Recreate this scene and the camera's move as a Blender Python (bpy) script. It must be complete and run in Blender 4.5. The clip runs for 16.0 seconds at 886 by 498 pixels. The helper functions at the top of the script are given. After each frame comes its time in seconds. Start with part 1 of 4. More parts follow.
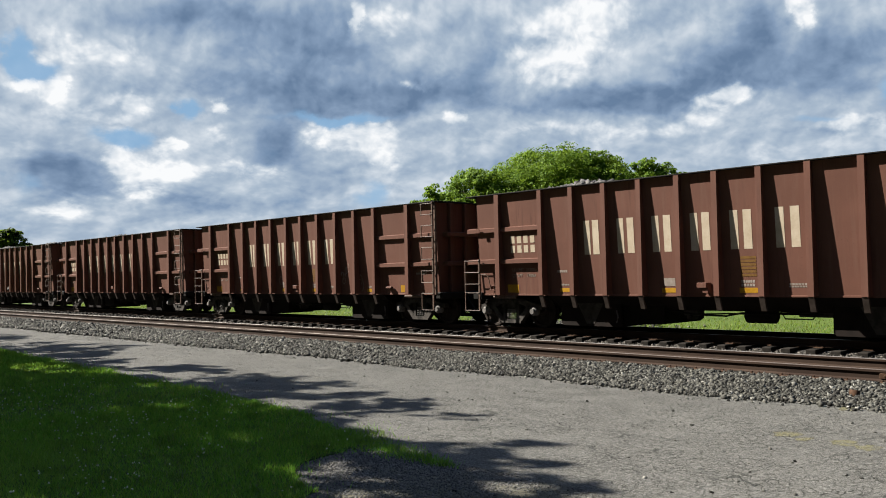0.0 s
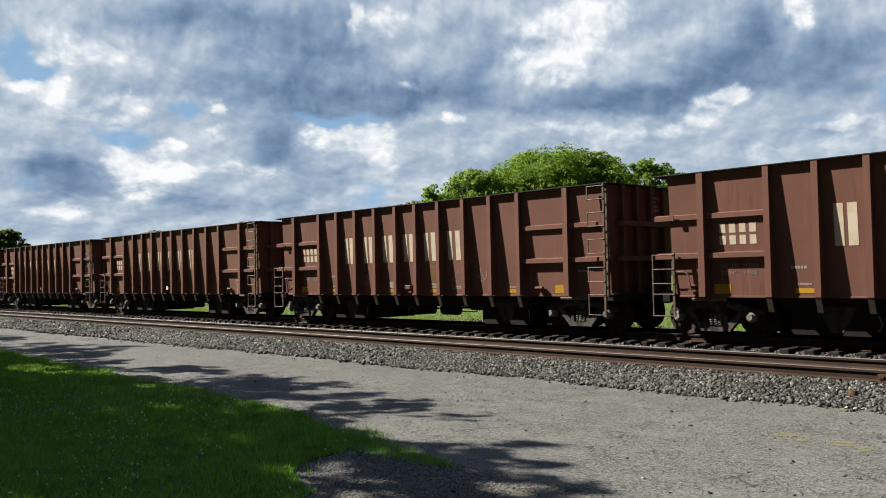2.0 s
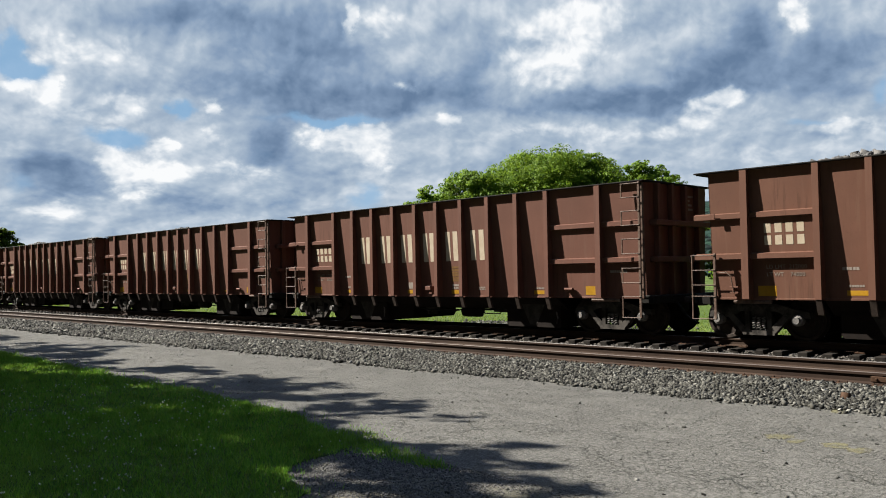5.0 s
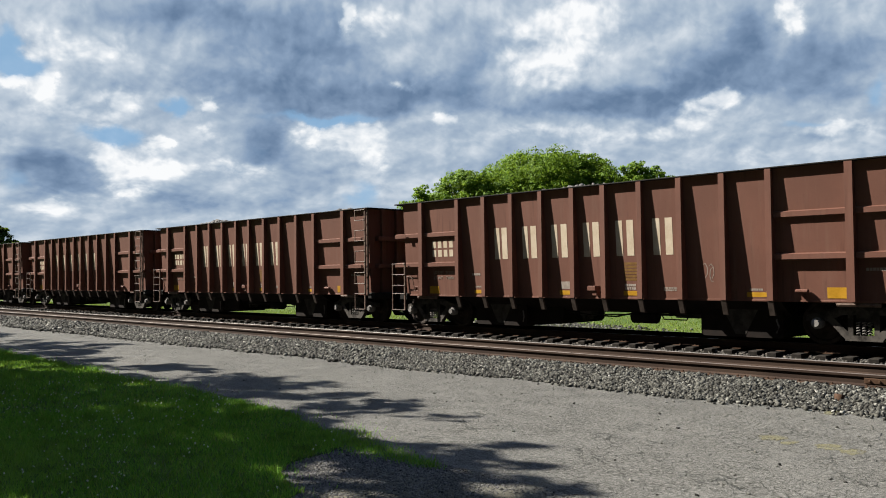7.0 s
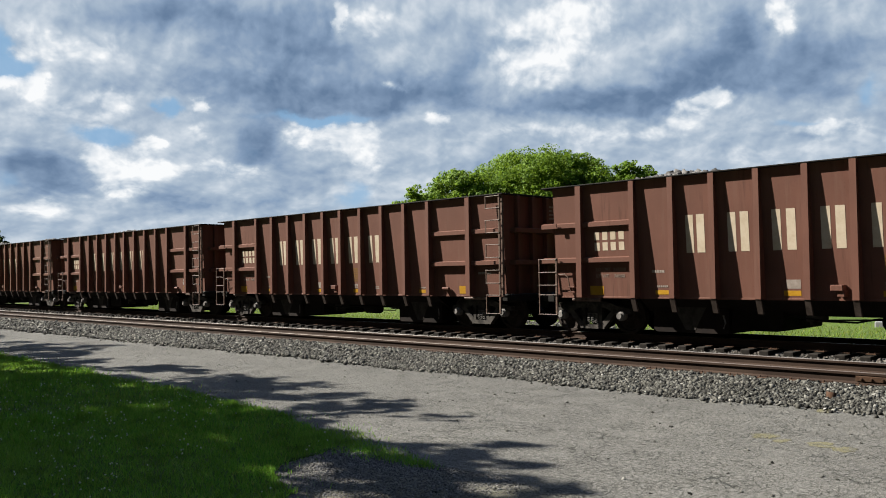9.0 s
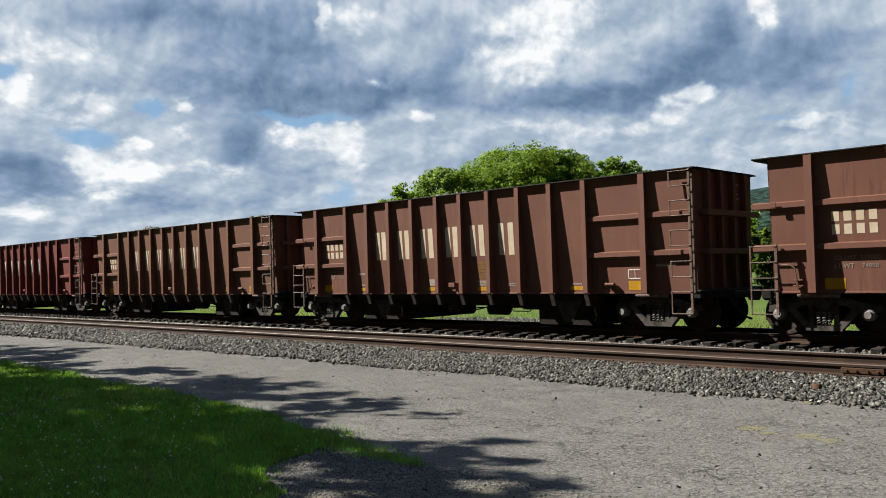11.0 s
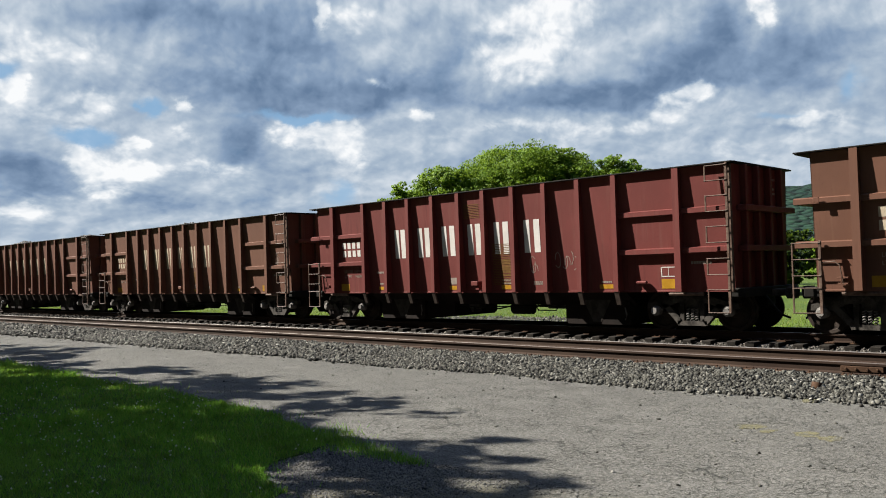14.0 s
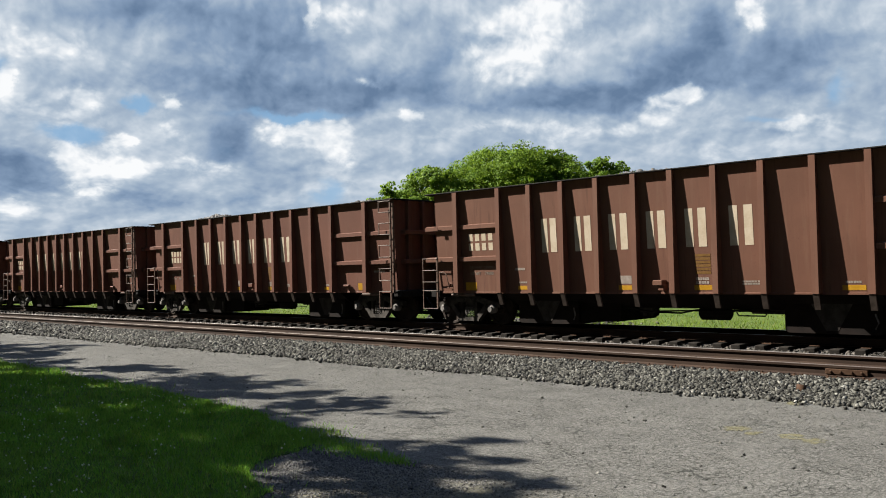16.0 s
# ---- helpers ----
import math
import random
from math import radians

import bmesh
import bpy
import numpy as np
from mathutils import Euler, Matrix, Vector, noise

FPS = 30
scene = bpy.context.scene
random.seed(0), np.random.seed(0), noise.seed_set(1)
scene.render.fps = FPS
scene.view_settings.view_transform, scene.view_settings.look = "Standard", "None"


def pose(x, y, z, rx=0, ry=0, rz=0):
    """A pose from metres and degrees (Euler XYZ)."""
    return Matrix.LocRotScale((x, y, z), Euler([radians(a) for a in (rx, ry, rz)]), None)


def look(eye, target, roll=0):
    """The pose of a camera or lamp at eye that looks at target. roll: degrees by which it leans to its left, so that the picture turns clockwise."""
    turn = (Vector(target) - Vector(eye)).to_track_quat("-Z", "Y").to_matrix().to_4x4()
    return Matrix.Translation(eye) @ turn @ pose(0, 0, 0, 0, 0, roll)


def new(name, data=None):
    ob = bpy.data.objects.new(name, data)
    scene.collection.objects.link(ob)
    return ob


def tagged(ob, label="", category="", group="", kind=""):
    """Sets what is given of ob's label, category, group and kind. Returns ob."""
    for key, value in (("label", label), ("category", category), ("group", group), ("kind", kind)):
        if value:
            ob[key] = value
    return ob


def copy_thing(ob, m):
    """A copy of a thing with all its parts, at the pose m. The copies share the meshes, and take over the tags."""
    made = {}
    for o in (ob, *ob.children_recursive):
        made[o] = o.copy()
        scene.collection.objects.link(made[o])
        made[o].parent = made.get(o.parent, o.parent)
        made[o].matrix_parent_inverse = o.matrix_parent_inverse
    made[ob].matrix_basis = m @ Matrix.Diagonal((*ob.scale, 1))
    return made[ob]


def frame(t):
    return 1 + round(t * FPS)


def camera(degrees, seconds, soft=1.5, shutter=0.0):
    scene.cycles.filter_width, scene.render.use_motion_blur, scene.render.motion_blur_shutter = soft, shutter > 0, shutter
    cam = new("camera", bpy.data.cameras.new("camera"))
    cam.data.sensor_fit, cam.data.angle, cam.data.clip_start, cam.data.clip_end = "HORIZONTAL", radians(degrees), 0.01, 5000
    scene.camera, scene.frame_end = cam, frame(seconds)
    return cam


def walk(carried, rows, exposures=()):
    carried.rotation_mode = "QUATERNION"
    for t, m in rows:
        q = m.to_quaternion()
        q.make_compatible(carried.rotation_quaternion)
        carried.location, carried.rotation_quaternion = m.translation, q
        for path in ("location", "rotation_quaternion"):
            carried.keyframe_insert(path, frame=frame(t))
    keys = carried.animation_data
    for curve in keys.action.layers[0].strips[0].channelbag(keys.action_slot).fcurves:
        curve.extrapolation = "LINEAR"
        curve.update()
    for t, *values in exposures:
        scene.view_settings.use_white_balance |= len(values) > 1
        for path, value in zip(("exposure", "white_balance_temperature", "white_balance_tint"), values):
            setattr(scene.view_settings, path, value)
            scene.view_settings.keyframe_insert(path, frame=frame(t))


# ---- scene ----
# Metres: x runs along the tracks in the direction of travel, y across them, z = 0 at rail top.
EYE = (0.0, 0.0, 1.52)
SECONDS = 16.0

# ---------------------------------------------------------------- camera
cam = camera(55.19, SECONDS, soft=1.0)
# seconds, yaw, pitch, roll of a phone held in the hand
TURNS = [
    (0.0, 46.288, 1.709, 1.094),
    (0.5, 46.168, 1.728, 1.153),
    (1.0, 46.139, 1.755, 1.152),
    (1.5, 46.460, 1.740, 1.050),
    (2.0, 46.196, 1.752, 1.100),
    (2.5, 46.450, 1.745, 1.068),
    (3.0, 46.130, 1.733, 1.026),
    (3.5, 45.770, 1.751, 1.046),
    (4.0, 45.643, 1.758, 1.060),
    (4.5, 45.847, 1.808, 0.933),
    (7.0, 45.510, 1.778, 0.552),
    (7.5, 45.252, 1.731, 0.648),
    (8.0, 45.023, 1.813, 0.598),
    (8.5, 44.730, 1.786, 0.623),
    (9.0, 45.034, 1.760, 0.761),
    (11.5, 44.056, 1.577, 1.621),
    (12.0, 44.224, 1.579, 1.499),
    (12.5, 44.592, 1.566, 1.644),
    (13.0, 44.404, 1.517, 1.799),
    (13.5, 44.256, 1.497, 1.760),
    (14.0, 44.132, 1.517, 1.637),
    (14.5, 43.903, 1.528, 1.577),
    (15.0, 43.571, 1.533, 1.455),
    (15.5, 43.301, 1.499, 1.327),
    (16.0, 43.322, 1.511, 1.165)]
walk(cam, [(t, pose(*EYE, 90 + pitch, roll, yaw)) for t, yaw, pitch, roll in TURNS])

# ---------------------------------------------------------------- light
SUN_WAY = Vector((-2.03, -1.0, 1.9)).normalized()      # towards the sun
SUN_EL = math.asin(SUN_WAY.z)
SUN_AZ = math.atan2(SUN_WAY.x, SUN_WAY.y)
sun = new("sun", bpy.data.lights.new("sun", "SUN"))
sun.data.energy, sun.data.angle, sun.data.color = 4.9, radians(0.5), (1.0, 0.94, 0.85)
sun.matrix_world = look((0, 0, 60), Vector((0, 0, 60)) - SUN_WAY)
scene.view_settings.exposure = 1.9


class Net:
    """Short hand for a node tree."""

    def __init__(self, tree):
        self.t = tree
        tree.nodes.clear()

    def n(self, kind, **kw):
        node = self.t.nodes.new(kind)
        for key, value in kw.items():
            if key in node.inputs:
                self.put(node.inputs[key], value)
            else:
                setattr(node, key, value)
        return node

    def put(self, socket, value):
        if isinstance(value, bpy.types.NodeSocket):
            self.t.links.new(value, socket)
        else:
            socket.default_value = value

    def math(self, op, a, b=0.0, c=0.0, clamp=False):
        node = self.t.nodes.new("ShaderNodeMath")
        node.operation, node.use_clamp = op, clamp
        for socket, value in zip(node.inputs, (a, b, c)):
            self.put(socket, value)
        return node.outputs[0]

    def noise(self, vec, scale, detail=4.0, rough=0.55, distort=0.0, color=False):
        node = self.n("ShaderNodeTexNoise", Vector=vec, Scale=scale, Detail=detail, Roughness=rough, Distortion=distort)
        return node.outputs["Color" if color else "Fac"]

    def ramp(self, fac, stops):
        node = self.n("ShaderNodeValToRGB", Fac=fac)
        els = node.color_ramp.elements
        while len(els) < len(stops):
            els.new(0.5)
        for el, (pos, col) in zip(els, stops):
            el.position = pos
            el.color = (*col, 1) if len(col) == 3 else col
        return node.outputs["Color"]

    def mix(self, fac, a, b, blend="MIX"):
        node = self.t.nodes.new("ShaderNodeMix")
        node.data_type, node.blend_type = "RGBA", blend
        self.put(node.inputs[0], fac)
        for socket, value in ((node.inputs[6], a), (node.inputs[7], b)):
            self.put(socket, (*value, 1) if isinstance(value, tuple) and len(value) == 3 else value)
        return node.outputs[2]

    def step(self, value, lo, hi):
        node = self.n("ShaderNodeMapRange", interpolation_type="SMOOTHSTEP")
        for name, v in (("Value", value), ("From Min", lo), ("From Max", hi)):
            self.put(node.inputs[name], v)
        return node.outputs["Result"]

    def scaled(self, vec, x, y, z):
        return self.n("ShaderNodeMapping", Vector=vec, Scale=(x, y, z)).outputs[0]


def build_sky():
    """Blue sky with broken cumulus: bright heaps, soft grey bases."""
    world = bpy.data.worlds.new("sky")
    scene.world = world
    world.use_nodes = True
    g = Net(world.node_tree)
    out = g.n("ShaderNodeOutputWorld")
    sky = g.n("ShaderNodeTexSky", sky_type="NISHITA", sun_disc=False, sun_elevation=SUN_EL, sun_rotation=SUN_AZ)
    way = g.n("ShaderNodeTexCoord").outputs["Generated"]
    x, y, z = g.n("ShaderNodeSeparateXYZ", Vector=way).outputs
    az = g.math("MULTIPLY", g.math("ARCTAN2", x, y), 57.2958)          # degrees, clockwise from +y
    el = g.math("MAXIMUM", g.math("MULTIPLY", g.math("ARCSINE", z), 57.2958), 0.0)
    # heaps bunch up towards the horizon
    u = g.math("MULTIPLY", az, 0.16)
    v = g.math("MULTIPLY", g.math("LOGARITHM", g.math("ADD", el, 9.0), 2.718), 4.2)

    def sheet(seed, du=0.0, dv=0.0):
        return g.n("ShaderNodeCombineXYZ", X=g.math("ADD", u, du), Y=g.math("ADD", v, dv), Z=seed).outputs[0]

    def torn(seed, scale, wide, detail, rough):
        """Azimuth and elevation shifted by noise, so that soft patches get cloud edges."""
        r, gr, _ = g.n("ShaderNodeSeparateXYZ", Vector=g.noise(sheet(seed), scale, detail, rough, color=True)).outputs
        return (g.math("MULTIPLY_ADD", g.math("SUBTRACT", r, 0.5), wide, az), g.math("MULTIPLY_ADD", g.math("SUBTRACT", gr, 0.5), wide * 0.6, el))

    def blobs(at, rows):
        """Sum of soft patches: azimuth, elevation, half widths, weight."""
        total = None
        for a0, e0, wa, we, k in rows:
            da = g.math("DIVIDE", g.math("SUBTRACT", at[0], a0), wa)
            de = g.math("DIVIDE", g.math("SUBTRACT", at[1], e0), we)
            r2 = g.math("ADD", g.math("MULTIPLY", da, da), g.math("MULTIPLY", de, de))
            one = g.math("MULTIPLY", g.math("EXPONENT", g.math("MULTIPLY", r2, -0.8)), k)
            total = one if total is None else g.math("ADD", total, one)
        return total

    def puffs(seed, scale, du=0.0, dv=0.0):
        """Rounded heaps on heaps, about 0 to 1."""
        at = g.n("ShaderNodeVectorMath", operation="MULTIPLY_ADD")
        p = sheet(seed, du, dv)
        g.put(at.inputs[0], g.noise(p, scale * 0.9, 4.0, 0.55, color=True))
        g.put(at.inputs[1], (0.55, 0.45, 0.0))
        g.put(at.inputs[2], p)
        cells = g.n("ShaderNodeTexVoronoi", feature="SMOOTH_F1", Vector=at.outputs[0], Scale=scale, Detail=3.0, Roughness=0.55, Lacunarity=2.3, Smoothness=0.35)
        return g.math("SUBTRACT", 1.0, cells.outputs["Distance"])

    # clear towards the sun and overhead: clouds stand over the hills only
    aside = g.math("MAXIMUM", g.step(el, 24.0, 36.0), g.math("MAXIMUM", g.step(az, -82.0, -102.0), g.step(az, -12.0, 15.0)))
    haze = g.step(el, 9.0, 1.0)
    near = g.mix(haze, (0.24, 0.43, 0.66), (0.40, 0.56, 0.72))
    high = g.mix(g.step(el, 44.0, 70.0), (LOW_SKY,) * 3, (HIGH_SKY,) * 3)
    air = g.mix(aside, near, g.mix(1.0, high, sky.outputs["Color"], "MULTIPLY"))

    heap, lee = puffs(3.3, 0.9), puffs(3.3, 0.9, 0.10, -0.16)
    knob, knob_lee = puffs(8.1, 1.9), puffs(8.1, 1.9, 0.05, -0.08)
    relief = g.math("MULTIPLY_ADD", g.math("SUBTRACT", knob, knob_lee), 0.55, g.math("SUBTRACT", heap, lee))
    fine = g.math("SUBTRACT", g.noise(sheet(6.2), 1.5, 5.0, 0.52), 0.5)
    crisp, loose = torn(1.7, 0.9, 6.5, 7.0, 0.60), torn(4.4, 0.8, 7.0, 7.0, 0.56)

    # sunlit heaps over a pale grey bank
    white = g.math("ADD", g.math("ADD", blobs(crisp, HEAPS_HIGH), blobs(crisp, HEAPS_LOW)), g.math("MULTIPLY_ADD", heap, 0.40, -0.24))
    white = g.math("MULTIPLY_ADD", knob, 0.30, g.math("SUBTRACT", white, 0.06))
    lit = g.step(white, 0.10, 0.52)
    tone = g.math("MULTIPLY_ADD", lit, 0.13, g.math("MULTIPLY_ADD", g.step(white, -0.15, 0.85), 0.25, 0.54))
    tone = g.math("ADD", tone, g.math("MULTIPLY", relief, g.math("MULTIPLY_ADD", lit, 0.35, 0.36)))
    tone = g.math("MULTIPLY_ADD", fine, g.math("MULTIPLY_ADD", lit, 0.06, 0.24), tone)
    # grey masses in front of them
    grey = g.math("ADD", g.math("MULTIPLY_ADD", fine, 0.5, blobs(loose, MASSES)), g.math("MULTIPLY_ADD", heap, -0.30, 0.12))
    shade = g.math("MULTIPLY", g.step(grey, 0.10, 1.35), g.math("SUBTRACT", 1.0, g.math("MULTIPLY", lit, 0.45)))
    tone = g.math("SUBTRACT", tone, g.math("MULTIPLY", shade, 0.45))
    tone = g.math("MULTIPLY", tone, 1.0, clamp=True)
    cloud = g.ramp(tone, [(0.0, (0.130, 0.205, 0.33)), (0.25, (0.235, 0.330, 0.475)), (0.50, (0.40, 0.49, 0.60)), (0.75, (0.66, 0.72, 0.785)), (1.0, (0.93, 0.945, 0.96))])
    gap = g.math("ADD", blobs(crisp, GAPS), g.math("MULTIPLY_ADD", heap, -0.4, 0.16))
    clear = g.math("MAXIMUM", g.math("MULTIPLY", g.step(gap, 0.25, 0.85), 0.85), aside)
    col = g.mix(clear, cloud, air)
    back = g.n("ShaderNodeBackground", Color=col, Strength=SKY_STRENGTH)
    g.t.links.new(back.outputs[0], out.inputs["Surface"])


SKY_STRENGTH, LOW_SKY, HIGH_SKY = 0.275, 0.012, 0.50
GAPS = [
    (-72.0, 12.8, 1.4, 0.7, 1.00), (-72.9, 14.0, 0.7, 1.1, 0.90), (-62.4, 10.9, 0.6, 0.5, 0.90), (-66.4, 8.8, 1.5, 0.5, 0.95), (-53.3, 10.4, 2.7, 0.3, 0.85), (-51.4, 5.5, 0.8, 0.9, 0.60), (-21.8, 9.4, 1.3, 0.3, 0.40), (-18.1, 10.9, 0.7, 0.8, 0.50), (-72.9, 6.0, 0.9, 0.7, 0.35),
]
HEAPS_HIGH = [
    (-70.4, 14.4, 1.9, 1.2, 0.80), (-66.2, 13.8, 2.4, 1.0, 0.70), (-70.3, 11.9, 0.8, 0.7, 1.00), (-72.3, 11.8, 1.1, 0.4, 0.90), (-68.5, 10.3, 3.5, 1.2, 0.75), (-65.4, 11.4, 1.4, 0.6, 0.75), (-60.6, 11.2, 0.9, 0.6, 0.85), (-60.4, 9.4, 0.9, 1.2, 0.70), (-52.0, 17.2, 0.5, 1.3, 1.10), (-49.7, 16.6, 1.5, 1.2, 0.65), (-38.7, 14.6, 4.1, 1.9, 0.85), (-36.7, 16.5, 3.5, 1.3, 0.75), (-23.0, 15.7, 0.7, 1.4, 0.95), (-47.5, 12.4, 1.0, 0.5, 0.75), (-45.1, 10.3, 1.1, 0.6, 1.10),
]
HEAPS_LOW = [
    (-66.9, 7.2, 1.2, 1.2, 1.10), (-63.8, 8.6, 1.0, 0.4, 1.00), (-64.4, 6.7, 2.8, 0.9, 0.85), (-71.1, 4.4, 2.7, 0.8, 0.75), (-58.9, 7.0, 2.6, 0.6, 0.75), (-54.2, 9.4, 2.1, 0.9, 1.00), (-51.0, 9.4, 1.9, 0.9, 1.00), (-50.1, 7.8, 1.5, 0.8, 0.70), (-27.8, 10.6, 3.2, 0.6, 0.75), (-36.5, 9.6, 3.3, 0.9, 0.80), (-30.3, 9.1, 2.5, 0.8, 0.70), (-19.9, 9.0, 2.3, 0.8, 0.85), (-50.5, 5.7, 1.5, 0.5, 0.60), (-41.1, 9.5, 2.3, 0.7, 0.55), (-25.5, 7.4, 2.7, 0.7, 0.50),
]
MASSES = [
    (-63.8, 16.7, 6.1, 1.4, 0.65), (-55.4, 15.5, 4.7, 2.0, 0.85), (-52.5, 11.7, 8.2, 1.0, 1.05), (-58.8, 13.0, 4.3, 1.1, 0.60), (-48.5, 12.8, 2.7, 1.9, 0.60), (-43.6, 14.2, 1.8, 3.6, 0.55), (-31.7, 11.3, 5.5, 1.1, 1.20), (-26.7, 12.9, 2.5, 1.9, 1.15), (-25.1, 15.1, 1.4, 1.9, 1.00), (-20.4, 12.4, 2.9, 1.9, 0.95), (-70.5, 7.2, 2.5, 1.2, 1.20), (-57.2, 8.6, 1.9, 1.5, 1.05), (-62.5, 5.2, 5.4, 0.7, 0.60), (-68.5, 5.8, 4.0, 0.4, 0.40), (-54.1, 6.5, 2.6, 0.7, 0.50), (-21.8, 8.1, 2.2, 0.3, 0.55), (-46.5, 7.1, 3.4, 0.8, 0.35), (-37.2, 11.2, 3.3, 0.7, 0.70),
]
build_sky()

# ---------------------------------------------------------------- materials
def material(name, paint):
    """A node material; paint(g, bsdf, where) sets the inputs of its Principled shader."""
    mat = bpy.data.materials.new(name)
    mat.use_nodes = True
    g = Net(mat.node_tree)
    out = g.n("ShaderNodeOutputMaterial")
    bsdf = g.n("ShaderNodeBsdfPrincipled")
    g.t.links.new(bsdf.outputs[0], out.inputs["Surface"])
    bsdf.inputs["Specular IOR Level"].default_value = 0.12
    paint(g, bsdf, g.n("ShaderNodeTexCoord").outputs["Object"])
    return mat


def bump(g, bsdf, height, strength=0.4, distance=0.02):
    node = g.n("ShaderNodeBump", Height=height, Strength=strength, Distance=distance)
    g.t.links.new(node.outputs[0], bsdf.inputs["Normal"])


def mat_paint(name, base, dust, rough=0.62):
    """Weathered car paint: fading, dust low down the streaks, rust specks."""
    def paint(g, b, w):
        streak = g.noise(g.scaled(w, 7.0, 7.0, 0.35), 1.0, 5, 0.6)
        cloud = g.noise(w, 0.8, 5, 0.6)
        grain = g.noise(w, 24.0, 4, 0.6)
        col = g.mix(g.step(cloud, 0.30, 0.72), base, tuple(c * 1.22 for c in base))
        col = g.mix(g.math("MULTIPLY", g.step(streak, 0.50, 0.72), 0.38), col, dust)
        run = g.noise(g.scaled(w, 11.0, 11.0, 0.5), 1.0, 4, 0.6)
        col = g.mix(g.math("MULTIPLY", g.math("MULTIPLY", g.step(run, 0.52, 0.70), g.step(cloud, 0.40, 0.60)), 0.45), col, tuple(c * 0.45 for c in base))
        col = g.mix(g.math("MULTIPLY", g.step(grain, 0.62, 0.74), 0.35), col, tuple(c * 0.5 for c in base))
        g.put(b.inputs["Base Color"], col)
        g.put(b.inputs["Roughness"], g.math("ADD", g.math("MULTIPLY", grain, 0.25), rough - 0.12))
        bump(g, b, g.math("ADD", g.math("MULTIPLY", cloud, 0.8), g.math("MULTIPLY", grain, 0.08)), 0.25, 0.02)
    return material(name, paint)


def mat_plain(name, lo, hi, scale=6.0, rough=0.7, metal=0.0, strength=0.3, depth=0.005):
    """Two colours mottled at two scales, with fine relief."""
    def paint(g, b, w):
        big, small = g.noise(w, scale, 5, 0.6), g.noise(w, scale * 9, 4, 0.6)
        g.put(b.inputs["Base Color"], g.mix(g.step(g.math("ADD", g.math("MULTIPLY", big, 0.7), g.math("MULTIPLY", small, 0.3)), 0.36, 0.64), lo, hi))
        g.put(b.inputs["Roughness"], g.math("ADD", g.math("MULTIPLY", small, 0.3), rough - 0.15))
        g.put(b.inputs["Metallic"], metal)
        bump(g, b, small, strength, depth)
    return material(name, paint)


def mat_island(name, stops, rough=0.85, scale=40.0, translucent=0.0, patch=None):
    """Loose pieces that differ from one another."""
    def paint(g, b, w):
        rnd = g.n("ShaderNodeNewGeometry").outputs["Random Per Island"]
        col = g.ramp(rnd, stops)
        fine = g.noise(w, scale, 3, 0.6)
        g.put(b.inputs["Base Color"], g.mix(g.math("MULTIPLY", g.step(fine, 0.4, 0.7), 0.35), col, g.mix(0.5, col, (0.0, 0.0, 0.0))))
        if patch:
            wide, mid = g.noise(w, 0.55, 4, 0.6), g.noise(w, 2.6, 4, 0.6)
            col = g.mix(g.math("MULTIPLY", g.step(wide, 0.46, 0.66), 0.55), col, patch)
            col = g.mix(g.math("MULTIPLY", g.step(mid, 0.50, 0.64), 0.75), col, g.mix(0.6, col, (0.0, 0.0, 0.0)))
            g.put(b.inputs["Base Color"], col)
        g.put(b.inputs["Roughness"], rough)
        if translucent:
            g.put(b.inputs["Subsurface Weight"], 0.0)
            g.put(b.inputs["Transmission Weight"], 0.0)
            tr = g.n("ShaderNodeBsdfTranslucent", Color=g.mix(0.35, col, (0.35, 0.5, 0.05)))
            mix = g.n("ShaderNodeMixShader", Fac=translucent)
            out = next(n for n in g.t.nodes if n.type == "OUTPUT_MATERIAL")
            g.t.links.new(b.outputs[0], mix.inputs[1])
            g.t.links.new(tr.outputs[0], mix.inputs[2])
            g.t.links.new(mix.outputs[0], out.inputs["Surface"])
    return material(name, paint)


ROAD_TOP = -0.35


